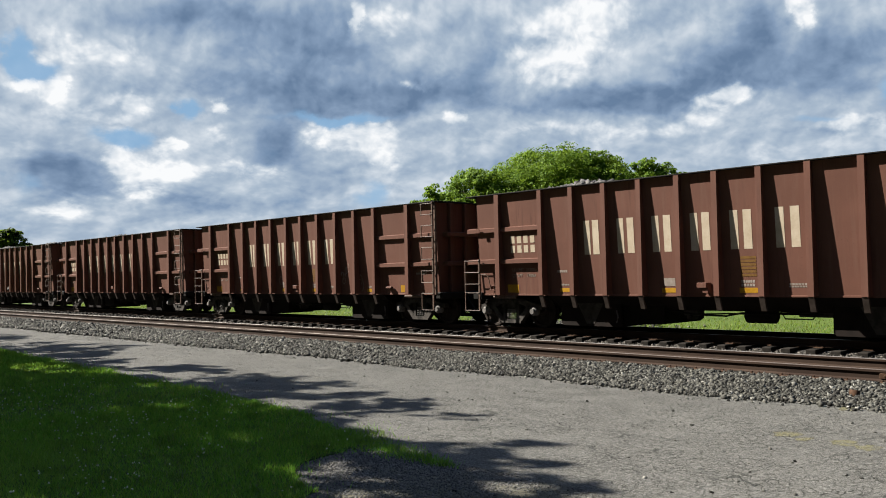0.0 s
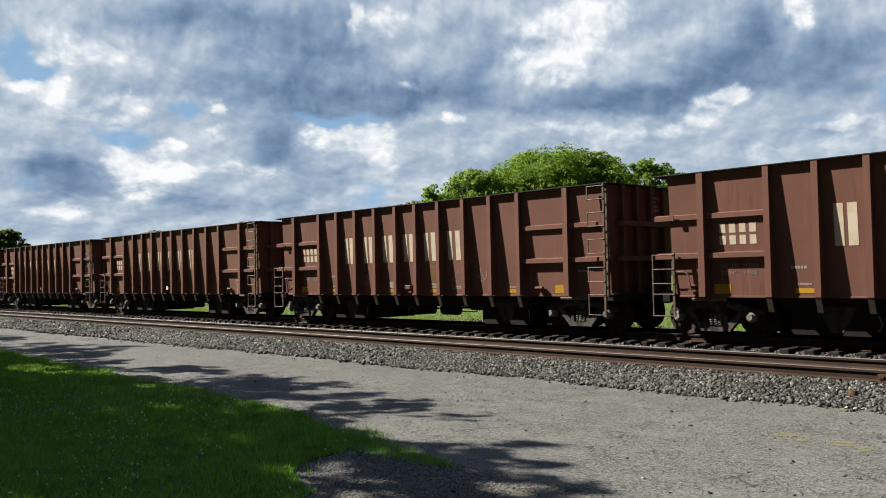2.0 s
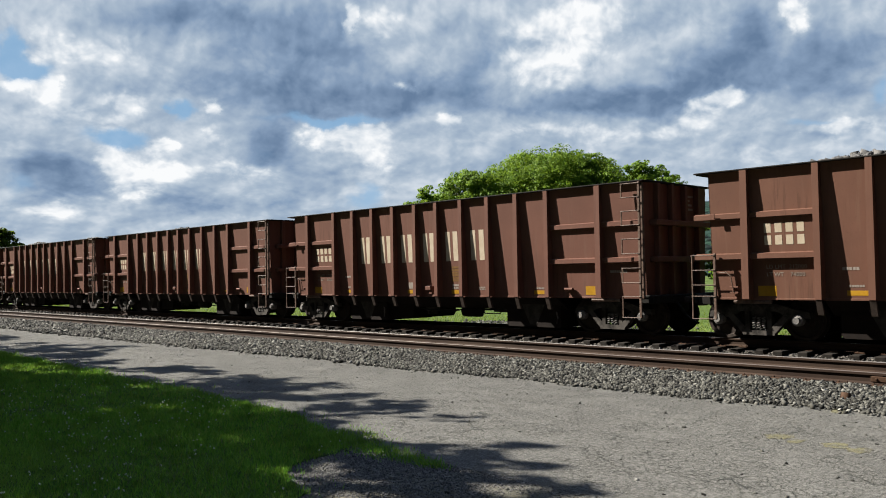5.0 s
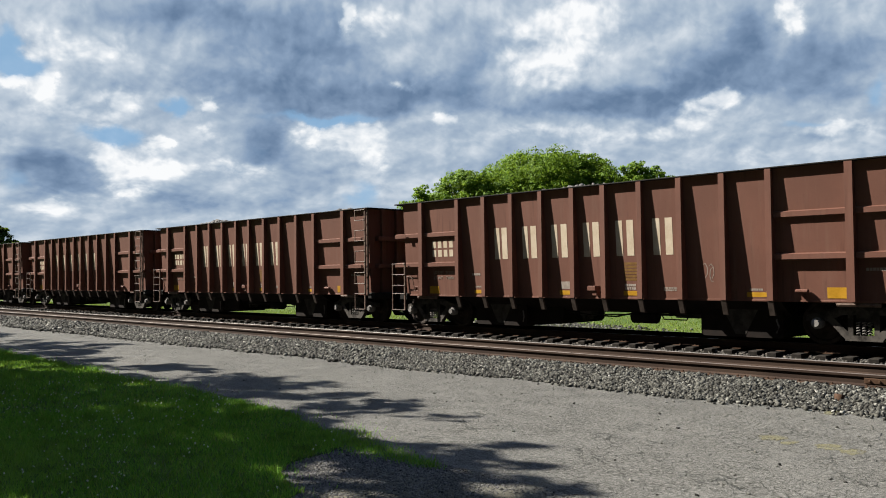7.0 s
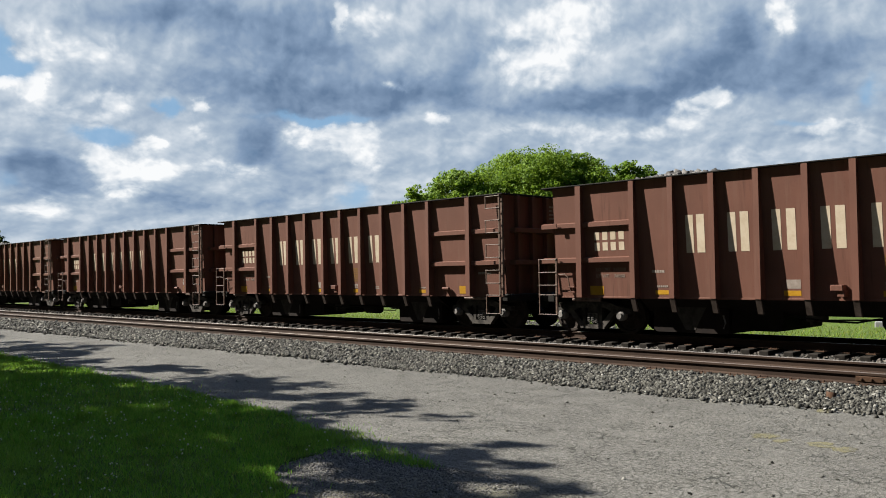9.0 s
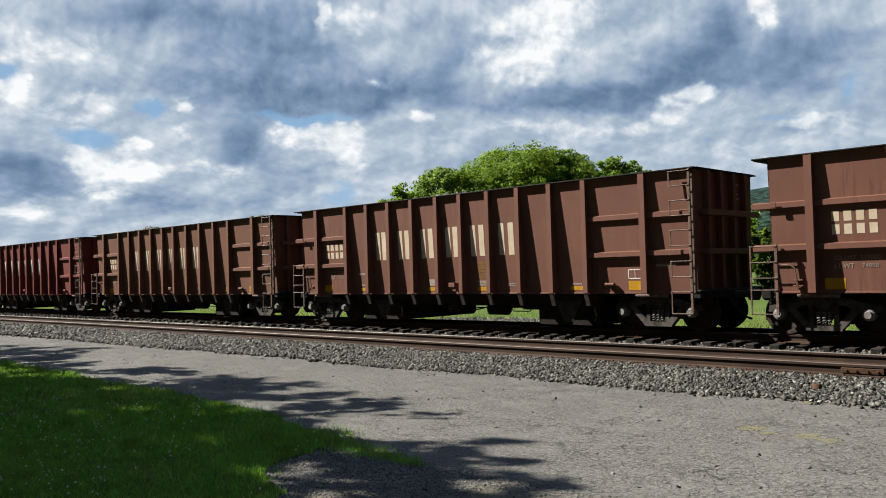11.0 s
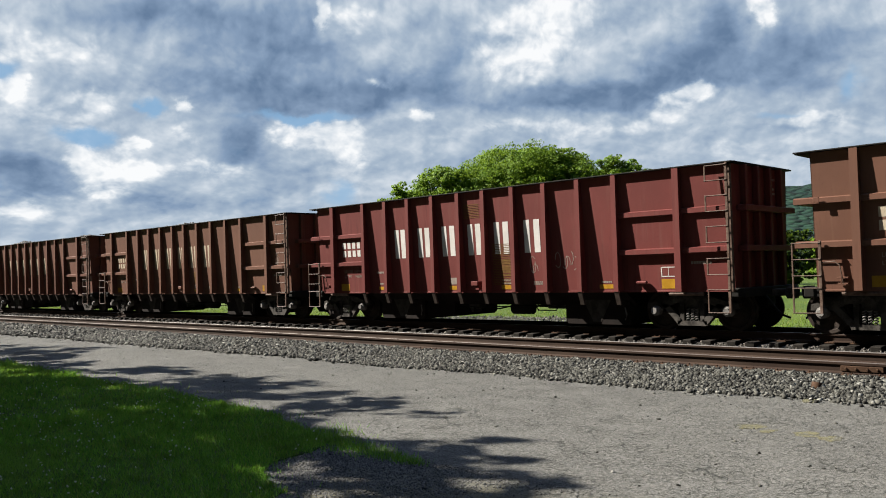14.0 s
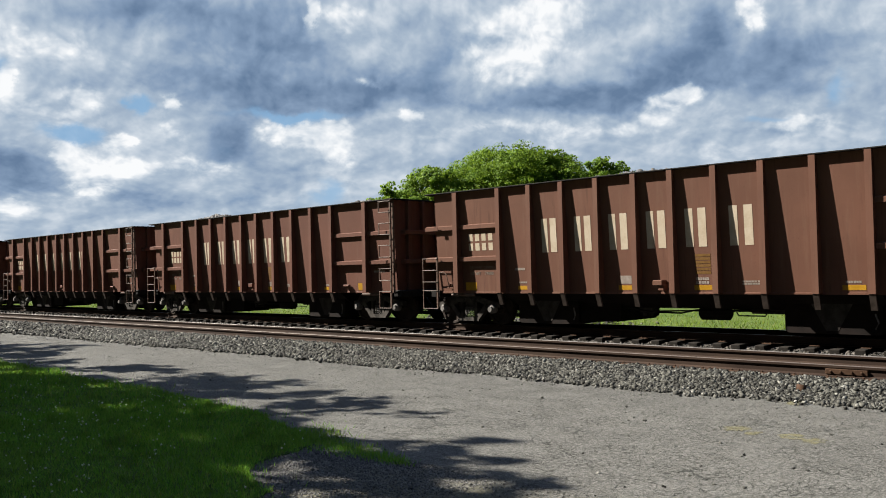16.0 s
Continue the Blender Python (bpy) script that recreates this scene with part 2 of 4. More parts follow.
def paint_asphalt(g, b, w):
    """Old bleached asphalt: coarse grain, dense map cracking, patches."""
    big, mid = g.noise(w, 0.35, 5, 0.6), g.noise(w, 2.2, 5, 0.65)
    grit, coarse = g.noise(w, 75.0, 3, 0.7), g.noise(w, 26.0, 4, 0.7)
    wv = g.n("ShaderNodeVectorMath", operation="MULTIPLY_ADD")
    g.put(wv.inputs[0], g.noise(w, 4.0, 4, 0.6, color=True))
    g.put(wv.inputs[1], (0.22, 0.22, 0.0))
    g.put(wv.inputs[2], w)
    fine = g.n("ShaderNodeTexVoronoi", feature="DISTANCE_TO_EDGE", Vector=wv.outputs[0], Scale=8.5).outputs["Distance"]
    hair = g.n("ShaderNodeTexVoronoi", feature="DISTANCE_TO_EDGE", Vector=wv.outputs[0], Scale=19.0).outputs["Distance"]
    wide = g.n("ShaderNodeTexVoronoi", feature="DISTANCE_TO_EDGE", Vector=wv.outputs[0], Scale=0.6).outputs["Distance"]
    worn = g.step(g.math("ADD", mid, g.math("MULTIPLY", big, 0.4)), 0.50, 0.78)
    crack = g.math("MAXIMUM", g.math("MULTIPLY", g.step(fine, 0.036, 0.0), g.math("MULTIPLY_ADD", worn, 0.85, 0.1)), g.math("MAXIMUM", g.math("MULTIPLY", g.step(hair, 0.03, 0.0), g.math("MULTIPLY", worn, 0.55)), g.math("MULTIPLY", g.step(wide, 0.007, 0.0), g.step(mid, 0.50, 0.60))))
    col = g.mix(g.step(big, 0.35, 0.65), (0.0700, 0.0690, 0.0630), (0.1000, 0.0985, 0.0895))
    col = g.mix(g.math("MULTIPLY", g.step(mid, 0.45, 0.7), 0.45), col, (0.0540, 0.0530, 0.0480))
    col = g.mix(g.math("MULTIPLY", g.step(coarse, 0.44, 0.60), 0.7), col, (0.1620, 0.1580, 0.1430))
    col = g.mix(g.math("MULTIPLY", g.step(grit, 0.48, 0.60), 0.8), col, (0.0310, 0.0305, 0.0275))
    # olive dirt and moss where the drive joins
    off = g.n("ShaderNodeVectorMath", operation="DISTANCE", Vector=g.scaled(w, 0.45, 1.0, 1.0))
    g.put(off.inputs[1], (-1.9, 4.6, ROAD_TOP))
    moss = g.step(g.math("ADD", off.outputs["Value"], g.math("MULTIPLY", mid, 2.2)), 2.7, 1.2)
    col = g.mix(g.math("MULTIPLY", moss, 0.75), col, (0.080, 0.073, 0.042))
    col = g.mix(g.math("MULTIPLY", crack, 0.72), col, (0.0145, 0.0176, 0.0149))
    g.put(b.inputs["Base Color"], col)
    g.put(b.inputs["Roughness"], 0.9)
    bump(g, b, g.math("SUBTRACT", g.math("ADD", g.math("MULTIPLY", coarse, 0.5), g.math("ADD", g.math("MULTIPLY", grit, 0.3), g.math("MULTIPLY", mid, 0.5))), crack), 1.0, 0.02)


def paint_grass_ground(g, b, w):
    big, mid, fine = g.noise(w, 0.12, 4, 0.6), g.noise(w, 1.3, 5, 0.65), g.noise(w, 22.0, 4, 0.7)
    col = g.mix(g.step(big, 0.35, 0.65), (0.0368, 0.0656, 0.0112), (0.0608, 0.0904, 0.0160))
    col = g.mix(g.math("MULTIPLY", g.step(mid, 0.48, 0.7), 0.45), col, (0.0808, 0.0808, 0.0272))
    col = g.mix(g.math("MULTIPLY", g.step(fine, 0.4, 0.75), 0.6), col, (0.0152, 0.0272, 0.0064))
    g.put(b.inputs["Base Color"], col)
    g.put(b.inputs["Roughness"], 0.9)
    bump(g, b, g.math("ADD", fine, mid), 0.6, 0.05)


def paint_lawn(g, b, w):
    big, mid, fine = g.noise(w, 0.5, 4, 0.6), g.noise(w, 3.0, 5, 0.65), g.noise(w, 45.0, 4, 0.7)
    col = g.mix(g.step(big, 0.35, 0.65), (0.0318, 0.0620, 0.0087), (0.0507, 0.0867, 0.0145))
    col = g.mix(g.math("MULTIPLY", g.step(mid, 0.5, 0.72), 0.4), col, (0.0794, 0.0838, 0.0289))
    col = g.mix(g.math("MULTIPLY", g.step(fine, 0.4, 0.7), 0.6), col, (0.0145, 0.0247, 0.0058))
    g.put(b.inputs["Base Color"], col)
    g.put(b.inputs["Roughness"], 0.95)
    bump(g, b, g.math("ADD", fine, mid), 0.7, 0.03)


def paint_ballast(g, b, w):
    cell = g.n("ShaderNodeTexVoronoi", Vector=w, Scale=17.0)
    edge = g.n("ShaderNodeTexVoronoi", feature="DISTANCE_TO_EDGE", Vector=w, Scale=17.0).outputs["Distance"]
    big = g.noise(w, 0.6, 4, 0.6)
    grey = g.ramp(g.n("ShaderNodeSeparateXYZ", Vector=cell.outputs["Color"]).outputs[0],
                  [(0, (0.0257, 0.0244, 0.0231)), (0.5, (0.0482, 0.0462, 0.0429)), (1, (0.0825, 0.0785, 0.0713))])
    col = g.mix(g.step(edge, 0.10, 0.0), grey, (0.0086, 0.0079, 0.0073))
    col = g.mix(g.math("MULTIPLY", g.step(big, 0.5, 0.75), 0.4), col, (0.0284, 0.0211, 0.0158))
    g.put(b.inputs["Base Color"], col)
    g.put(b.inputs["Roughness"], 0.9)
    bump(g, b, g.math("ADD", edge, g.noise(w, 60.0, 3, 0.6)), 0.9, 0.04)


def paint_rail(g, b, w, worn=(0.10, 0.085, 0.075)):
    """Rust on the flanks, a worn bright band on the running surface."""
    z = g.n("ShaderNodeSeparateXYZ", Vector=g.n("ShaderNodeNewGeometry").outputs["Position"]).outputs[2]
    top = g.step(z, -0.006, -0.002)
    grain, big = g.noise(g.scaled(w, 1.0, 30.0, 30.0), 2.0, 4, 0.6), g.noise(w, 0.8, 4, 0.6)
    rust = g.mix(g.step(big, 0.35, 0.65), (0.0204, 0.0120, 0.0084), (0.0336, 0.0210, 0.0144))
    rust = g.mix(g.math("MULTIPLY", g.step(grain, 0.5, 0.7), 0.4), rust, (0.0144, 0.0096, 0.0072))
    g.put(b.inputs["Base Color"], g.mix(top, rust, worn))
    g.put(b.inputs["Metallic"], g.math("MULTIPLY", top, 0.3))
    g.put(b.inputs["Roughness"], g.math("SUBTRACT", 0.8, g.math("MULTIPLY", top, 0.42)))
    bump(g, b, grain, 0.2, 0.003)


def paint_hill(g, b, w):
    crown = g.n("ShaderNodeTexVoronoi", Vector=w, Scale=0.15)
    big = g.noise(w, 0.012, 5, 0.6)
    fine = g.noise(w, 0.6, 4, 0.7)
    col = g.mix(g.step(big, 0.35, 0.65), (0.0056, 0.0179, 0.0140), (0.0088, 0.0246, 0.0151))
    col = g.mix(g.math("MULTIPLY", g.step(crown.outputs["Distance"], 0.35, 0.85), 0.75), col, (0.0025, 0.0090, 0.0088))
    col = g.mix(g.math("MULTIPLY", g.step(fine, 0.45, 0.7), 0.3), col, (0.0131, 0.0318, 0.0177))
    g.put(b.inputs["Base Color"], col)
    g.put(b.inputs["Roughness"], 1.0)
    bump(g, b, g.math("SUBTRACT", 1.0, crown.outputs["Distance"]), 1.0, 5.0)


M_BROWN = mat_paint("brown paint", (0.082, 0.0368, 0.0256), (0.108, 0.061, 0.045))
M_TAN = mat_paint("faded brown paint", (0.085, 0.0400, 0.0262), (0.116, 0.066, 0.045))
M_RED = mat_paint("oxide red paint", (0.086, 0.0205, 0.0178), (0.112, 0.046, 0.037))
# near black for rim and underframe, part of it shade put in
M_BLACK = mat_plain("near black steel", (0.0046, 0.0040, 0.0033), (0.0125, 0.0112, 0.0092), 3.0, 0.8)
# dark steel, taken deeper to carry the shade under the car
M_TUB = mat_plain("shade-darkened steel", (0.0040, 0.0030, 0.0025), (0.0125, 0.0085, 0.0070), 1.4, 0.85)
M_FOOT = mat_plain("dusty brown grey steel", (0.026, 0.019, 0.015), (0.055, 0.042, 0.035), 6.0, 0.85)
M_DUST = mat_plain("grey dust", (0.024, 0.021, 0.019), (0.055, 0.050, 0.045), 5.0, 0.95)
M_FRAME = mat_plain("greased cast steel", (0.012, 0.0105, 0.009), (0.056, 0.050, 0.044), 5.0, 0.75)
M_CAP = mat_plain("grey dusty casting", (0.07, 0.066, 0.062), (0.16, 0.152, 0.142), 9.0, 0.85)
# wheel rust with the shade between the trucks put into its colour
M_WHEEL = mat_plain("shade-darkened wheel steel", (0.0110, 0.0080, 0.0064), (0.034, 0.025, 0.020), 5.0, 0.7)
M_RUNG = mat_plain("worn brown iron", (0.05, 0.029, 0.021), (0.105, 0.074, 0.057), 8.0, 0.6)
M_LETTER = mat_plain("cream lettering", (0.2902, 0.2406, 0.1730), (0.3571, 0.3069, 0.2344), 2.5, 0.6)
M_WHITE = mat_plain("white lettering", (0.3709, 0.3610, 0.3399), (0.4442, 0.4323, 0.4072), 3.0, 0.6)
M_STENCIL = mat_plain("small pale stencil", (0.1497, 0.1247, 0.1044), (0.2089, 0.1792, 0.1543), 6.0, 0.7)
M_YELLOW = mat_plain("yellow reflector", (0.2319, 0.1203, 0.0068), (0.2945, 0.1606, 0.0136), 4.0, 0.5)
M_OCHRE = mat_plain("faded yellow notice", (0.0858, 0.0429, 0.0112), (0.1175, 0.0627, 0.0145), 9.0, 0.7)
M_HOSE = mat_plain("black rubber", (0.0046, 0.0046, 0.0046), (0.0112, 0.0112, 0.0112), 9.0, 0.6)
M_RAIL = material("rail steel", paint_rail)
# worn top made paler on one rail: a line of glint painted in
M_RAIL_GLINT = material("worn rail steel with glint", lambda g, b, w: paint_rail(g, b, w, (0.15, 0.14, 0.13)))
M_TIE = mat_plain("weathered tie wood", (0.006, 0.0050, 0.0042), (0.017, 0.0145, 0.012), 4.0, 0.9, strength=0.6, depth=0.012)
M_PLATE = mat_plain("rusted plate", (0.0310, 0.0165, 0.0092), (0.0548, 0.0304, 0.0178), 6.0, 0.85)
M_BALLAST = material("crushed stone bed", paint_ballast)
M_STONE = mat_island("crushed stone", [(0, (0.010, 0.0098, 0.0085)), (0.3, (0.026, 0.0255, 0.022)), (0.65, (0.056, 0.055, 0.047)), (0.95, (0.094, 0.092, 0.080)), (1, (0.19, 0.186, 0.165))])
M_STONE_DARK = mat_island("dusty brown stone", [(0, (0.024, 0.021, 0.018)), (0.5, (0.060, 0.054, 0.047)), (1, (0.110, 0.100, 0.088))])
M_GRAVEL = mat_island("fine gravel", [(0, (0.045, 0.044, 0.043)), (0.5, (0.085, 0.083, 0.080)), (1, (0.17, 0.165, 0.155))])
M_LOAD = mat_island("stone load", [(0, (0.0363, 0.0363, 0.0350)), (0.5, (0.0733, 0.0713, 0.0700)), (1, (0.1267, 0.1228, 0.1162))])
M_ASPHALT = material("cracked asphalt", paint_asphalt)
M_FIELD = material("field grass", paint_grass_ground)
M_LAWN = material("lawn soil", paint_lawn)
M_BLADE = mat_island("lawn grass", [(0, (0.045, 0.160, 0.012)), (0.5, (0.115, 0.305, 0.024)), (0.85, (0.185, 0.385, 0.040)), (1, (0.31, 0.32, 0.080))], 0.7, 60.0, 0.25, (0.14, 0.25, 0.035))
M_FIELDBLADE = mat_island("field grass blades", [(0, (0.075, 0.135, 0.012)), (0.6, (0.12, 0.18, 0.02)), (1, (0.19, 0.175, 0.06))], 0.8, 60.0, 0.25)
M_CLOVER = mat_plain("clover white", (0.42, 0.44, 0.34), (0.56, 0.57, 0.47), 30.0, 0.8)
M_LEAF = mat_island("sunny leaves", [(0, (0.0454, 0.0929, 0.0073)), (0.25, (0.0703, 0.1370, 0.0097)), (0.6, (0.0975, 0.1718, 0.0134)), (1, (0.1383, 0.2090, 0.0194))], 0.6, 20.0, 0.28)
M_LEAF_DARK = mat_island("dark leaves", [(0, (0.0099, 0.0218, 0.0053)), (0.6, (0.0185, 0.0350, 0.0073)), (1, (0.0297, 0.0502, 0.0099))], 0.6, 20.0, 0.3)
M_BARK = mat_plain("bark", (0.0178, 0.0132, 0.0099), (0.0429, 0.0337, 0.0257), 3.0, 0.95, strength=0.8, depth=0.03)
M_HILL = material("wooded hill", paint_hill)
M_POLE = mat_plain("grey wooden pole", (0.0713, 0.0660, 0.0587), (0.1142, 0.1069, 0.0983), 3.0, 0.9)
M_TIN = mat_plain("pale grey tin", (0.1492, 0.1531, 0.1531), (0.1960, 0.1993, 0.1993), 4.0, 0.5)


def paint_mark_worn(g, b, w):
    """Yellow road paint, worn off in patches."""
    flake, grain = g.noise(w, 9.0, 5, 0.7), g.noise(w, 60.0, 3, 0.7)
    g.put(b.inputs["Base Color"], g.mix(g.step(grain, 0.4, 0.65), (0.110, 0.104, 0.064), (0.170, 0.157, 0.078)))
    g.put(b.inputs["Alpha"], g.math("MULTIPLY", g.step(g.math("MULTIPLY_ADD", grain, 0.5, flake), 0.60, 0.82), 0.65))
    g.put(b.inputs["Roughness"], 0.9)


M_YMARK = material("worn yellow road paint", paint_mark_worn)
M_DRYGRASS = mat_island("dry grass", [(0, (0.0469, 0.0356, 0.0178)), (0.6, (0.0818, 0.0647, 0.0323)), (1, (0.0713, 0.0779, 0.0251))], 0.9, 60.0, 0.2)


# ---------------------------------------------------------------- mesh tools
class Shape:
    """Collects vertices and faces of one mesh."""

    def __init__(self):
        self.v, self.f = [], []

    def add(self, verts, faces):
        k = len(self.v)
        self.v += [tuple(p) for p in verts]
        self.f += [tuple(k + i for i in face) for face in faces]
        return self

    def prism(self, ring_a, ring_b):
        """Skin between two equal rings, capped; ring_a seen from outside runs clockwise from b."""
        n = len(ring_a)
        faces = [(i, (i + 1) % n, n + (i + 1) % n, n + i) for i in range(n)]
        return self.add(list(ring_a) + list(ring_b), faces + [tuple(range(n - 1, -1, -1)), tuple(range(n, 2 * n))])

    def box(self, x0, x1, y0, y1, z0, z1, c=0.008):
        """A box with chamfered edges."""
        c = min(c, (x1 - x0) / 3, (y1 - y0) / 3, (z1 - z0) / 3)
        def ring(x, e):
            a0, a1, b0, b1 = y0 + e, y1 - e, z0 + e, z1 - e
            return [(x, a0 + c, b0), (x, a1 - c, b0), (x, a1, b0 + c), (x, a1, b1 - c), (x, a1 - c, b1), (x, a0 + c, b1), (x, a0, b1 - c), (x, a0, b0 + c)]
        rings = [ring(x0, c), ring(x0 + c, 0), ring(x1 - c, 0), ring(x1, c)]
        verts = [p for r in rings for p in r]
        faces = [(8 * j + i, 8 * j + (i + 1) % 8, 8 * j + 8 + (i + 1) % 8, 8 * j + 8 + i) for j in range(3) for i in range(8)]
        faces += [tuple(range(7, -1, -1)), tuple(range(24, 32))]
        return self.add(verts, [tuple(reversed(f)) for f in faces])

    def slab(self, pts, axis, a, b):
        """A flat outline pushed along an axis from a to b."""
        def at(p, s):
            return {"x": (s, p[0], p[1]), "y": (p[0], s, p[1]), "z": (p[0], p[1], s)}[axis]
        return self.prism([at(p, a) for p in pts], [at(p, b) for p in pts])

    def tube(self, path, r, n=6, close=True):
        """A round bar along a path."""
        path = [Vector(p) for p in path]
        verts = []
        for i, p in enumerate(path):
            way = (path[min(i + 1, len(path) - 1)] - path[max(i - 1, 0)]).normalized()
            side = way.orthogonal().normalized() if abs(way.z) > 0.9 else way.cross(Vector((0, 0, 1))).normalized()
            up = side.cross(way)
            rr = r[i] if isinstance(r, (list, tuple)) else r
            verts += [p + (side * math.cos(2 * math.pi * k / n) + up * math.sin(2 * math.pi * k / n)) * rr for k in range(n)]
        faces = [(j * n + k, j * n + (k + 1) % n, (j + 1) * n + (k + 1) % n, (j + 1) * n + k) for j in range(len(path) - 1) for k in range(n)]
        faces += [tuple(range(n - 1, -1, -1)), tuple(range((len(path) - 1) * n, len(path) * n))]
        return self.add(verts, faces)

    def lathe(self, profile, cx, cz, n=32):
        """Turn a profile of (y, radius) about an axle along y."""
        verts = [(cx + r * math.cos(2 * math.pi * k / n), y, cz + r * math.sin(2 * math.pi * k / n)) for y, r in profile for k in range(n)]
        m = len(profile)
        faces = [(j * n + k, j * n + (k + 1) % n, (j + 1) * n + (k + 1) % n, (j + 1) * n + k) for j in range(m - 1) for k in range(n)]
        return self.add(verts, faces + [tuple(range(n - 1, -1, -1)), tuple(range((m - 1) * n, m * n))])

    def mirror_y(self):
        """Adds the same again on the other side of the centre line."""
        k = len(self.v)
        self.v += [(x, -y, z) for x, y, z in self.v]
        self.f += [tuple(k + i for i in reversed(f)) for f in self.f]
        return self

    def mesh(self, name, mat, smooth=False):
        me = bpy.data.meshes.new(name)
        me.from_pydata(self.v, [], self.f)
        bm = bmesh.new()
        bm.from_mesh(me)
        bmesh.ops.recalc_face_normals(bm, faces=bm.faces)
        bm.to_mesh(me)
        bm.free()
        me.materials.append(mat)
        if smooth:
            me.polygons.foreach_set("use_smooth", [True] * len(me.polygons))
        return me


def part(name, shape, mat, parent, label="", at=None, smooth=False):
    """ONE mesh object under a thing or a part."""
    me = shape if isinstance(shape, bpy.types.Mesh) else shape.mesh(name, mat, smooth)
    ob = new(name, me)
    ob.parent = parent
    if at is not None:
        ob.location = at
    if label:
        ob["label"] = label
    return ob


def thing(name, label, category, group="", kind="", data=None, at=None):
    ob = tagged(new(name, data), label, category, group, kind)
    if at is not None:
        ob.location = at
    return ob


def soup(name, verts, faces, mat, n_side):
    """A mesh of many loose pieces from arrays."""
    me = bpy.data.meshes.new(name)
    verts = np.asarray(verts, dtype=np.float32).reshape(-1, 3)
    faces = np.asarray(faces, dtype=np.int32).reshape(-1, n_side)
    me.vertices.add(len(verts))
    me.vertices.foreach_set("co", verts.ravel())
    me.loops.add(faces.size)
    me.loops.foreach_set("vertex_index", faces.ravel())
    me.polygons.add(len(faces))
    me.polygons.foreach_set("loop_start", np.arange(0, faces.size, n_side, dtype=np.int32))
    me.update(calc_edges=True)
    me.materials.append(mat)
    return me


def turns(n, rng):
    """n random rotations as matrices."""
    q = rng.normal(size=(n, 4))
    q /= np.linalg.norm(q, axis=1)[:, None]
    w, x, y, z = q.T
    return np.stack([1 - 2 * (y * y + z * z), 2 * (x * y - z * w), 2 * (x * z + y * w), 2 * (x * y + z * w), 1 - 2 * (x * x + z * z), 2 * (y * z - x * w),
                     2 * (x * z - y * w), 2 * (y * z + x * w), 1 - 2 * (x * x + y * y)], axis=1).reshape(n, 3, 3)


def stones(name, places, sizes, mat, rng):
    """Angular broken stones: jittered cubes."""
    cube = np.array([(x, y, z) for x in (-1, 1) for y in (-1, 1) for z in (-1, 1)], float) * 0.5
    quads = np.array([(0, 1, 3, 2), (4, 6, 7, 5), (0, 4, 5, 1), (2, 3, 7, 6), (0, 2, 6, 4), (1, 5, 7, 3)])
    n = len(places)
    v = cube[None] + rng.uniform(-0.24, 0.24, (n, 8, 3))
    v *= (sizes[:, None] * rng.uniform(0.45, 1.4, (n, 3)))[:, None, :]
    v = np.einsum("nij,nkj->nki", turns(n, rng), v) + places[:, None, :]
    return soup(name, v, quads[None] + (np.arange(n) * 8)[:, None, None], mat, 4)


def leaves(name, places, sizes, mat, rng, out=None):
    """Small folded leaf sprays, each two triangles; out turns their faces outwards."""
    n = len(places)
    base = np.array([(-0.5, 0, 0), (0, -0.38, 0.1), (0.5, 0, 0), (0, 0.38, 0.1)])
    if out is None:
        m = turns(n, rng)
    else:
        up = out + rng.normal(0, 0.45, (n, 3))
        up /= np.linalg.norm(up, axis=1)[:, None]
        a = np.cross(up, rng.normal(size=(n, 3)))
        a /= np.linalg.norm(a, axis=1)[:, None]
        m = np.stack([a, np.cross(up, a), up], axis=2)
    v = np.einsum("nij,kj->nki", m, base) * sizes[:, None, None] + places[:, None, :]
    quads = np.array([(0, 1, 2), (0, 2, 3)])
    return soup(name, v, quads[None] + (np.arange(n) * 4)[:, None, None], mat, 3)


def blades(name, places, heights, width, mat, rng):
    """Grass blades: narrow leaning triangles."""
    n = len(places)
    a = rng.uniform(0, 2 * math.pi, n)
    side = np.stack([np.cos(a), np.sin(a), np.zeros(n)], 1) * (width * rng.uniform(0.6, 1.4, n))[:, None]
    lean = rng.normal(0, 0.45, (n, 3)) * heights[:, None]
    lean[:, 2] = heights
    v = np.stack([places - side, places + side, places + lean], 1)
    return soup(name, v, (np.arange(n * 3)).reshape(-1, 3), mat, 3)


# ---------------------------------------------------------------- ground, road, lawn
GROUND, ROAD, LAWN = -0.45, -0.35, -0.338
NEAR_TRACK, TRAIN_TRACK = 14.03, 18.97            # centre lines


def build_ground():
    """One sheet of grass land out to the horizon."""
    ring = [(4200 * math.cos(a), 4200 * math.sin(a), GROUND) for a in (2 * math.pi * k / 48 for k in range(48))]
    thing("ground", "flat green grass land reaching to the hills", "ground", kind="structure", data=Shape().add(ring, [tuple(range(48))]).mesh("ground", M_FIELD))


def toe(x):
    """Where the ballast of the near track meets the road."""
    return 11.5 + 0.012 * (x + 20) + 0.22 * noise.noise((x * 0.35, 3.1, 0)) + 0.12 * noise.noise((x * 1.3, 7.7, 0))


def build_road():
    xs = np.arange(-260, 60.1, 2.0)
    far = [(x, toe(x) + 0.5) for x in xs]
    near = [(x, -14.0) for x in reversed(xs)]
    pts = far + near
    sh = Shape().slab([(x, y) for x, y in reversed(pts)], "z", GROUND - 0.05, ROAD)
    thing("road", "cracked light grey asphalt road beside the tracks", "road", kind="structure", data=sh.mesh("road", M_ASPHALT))


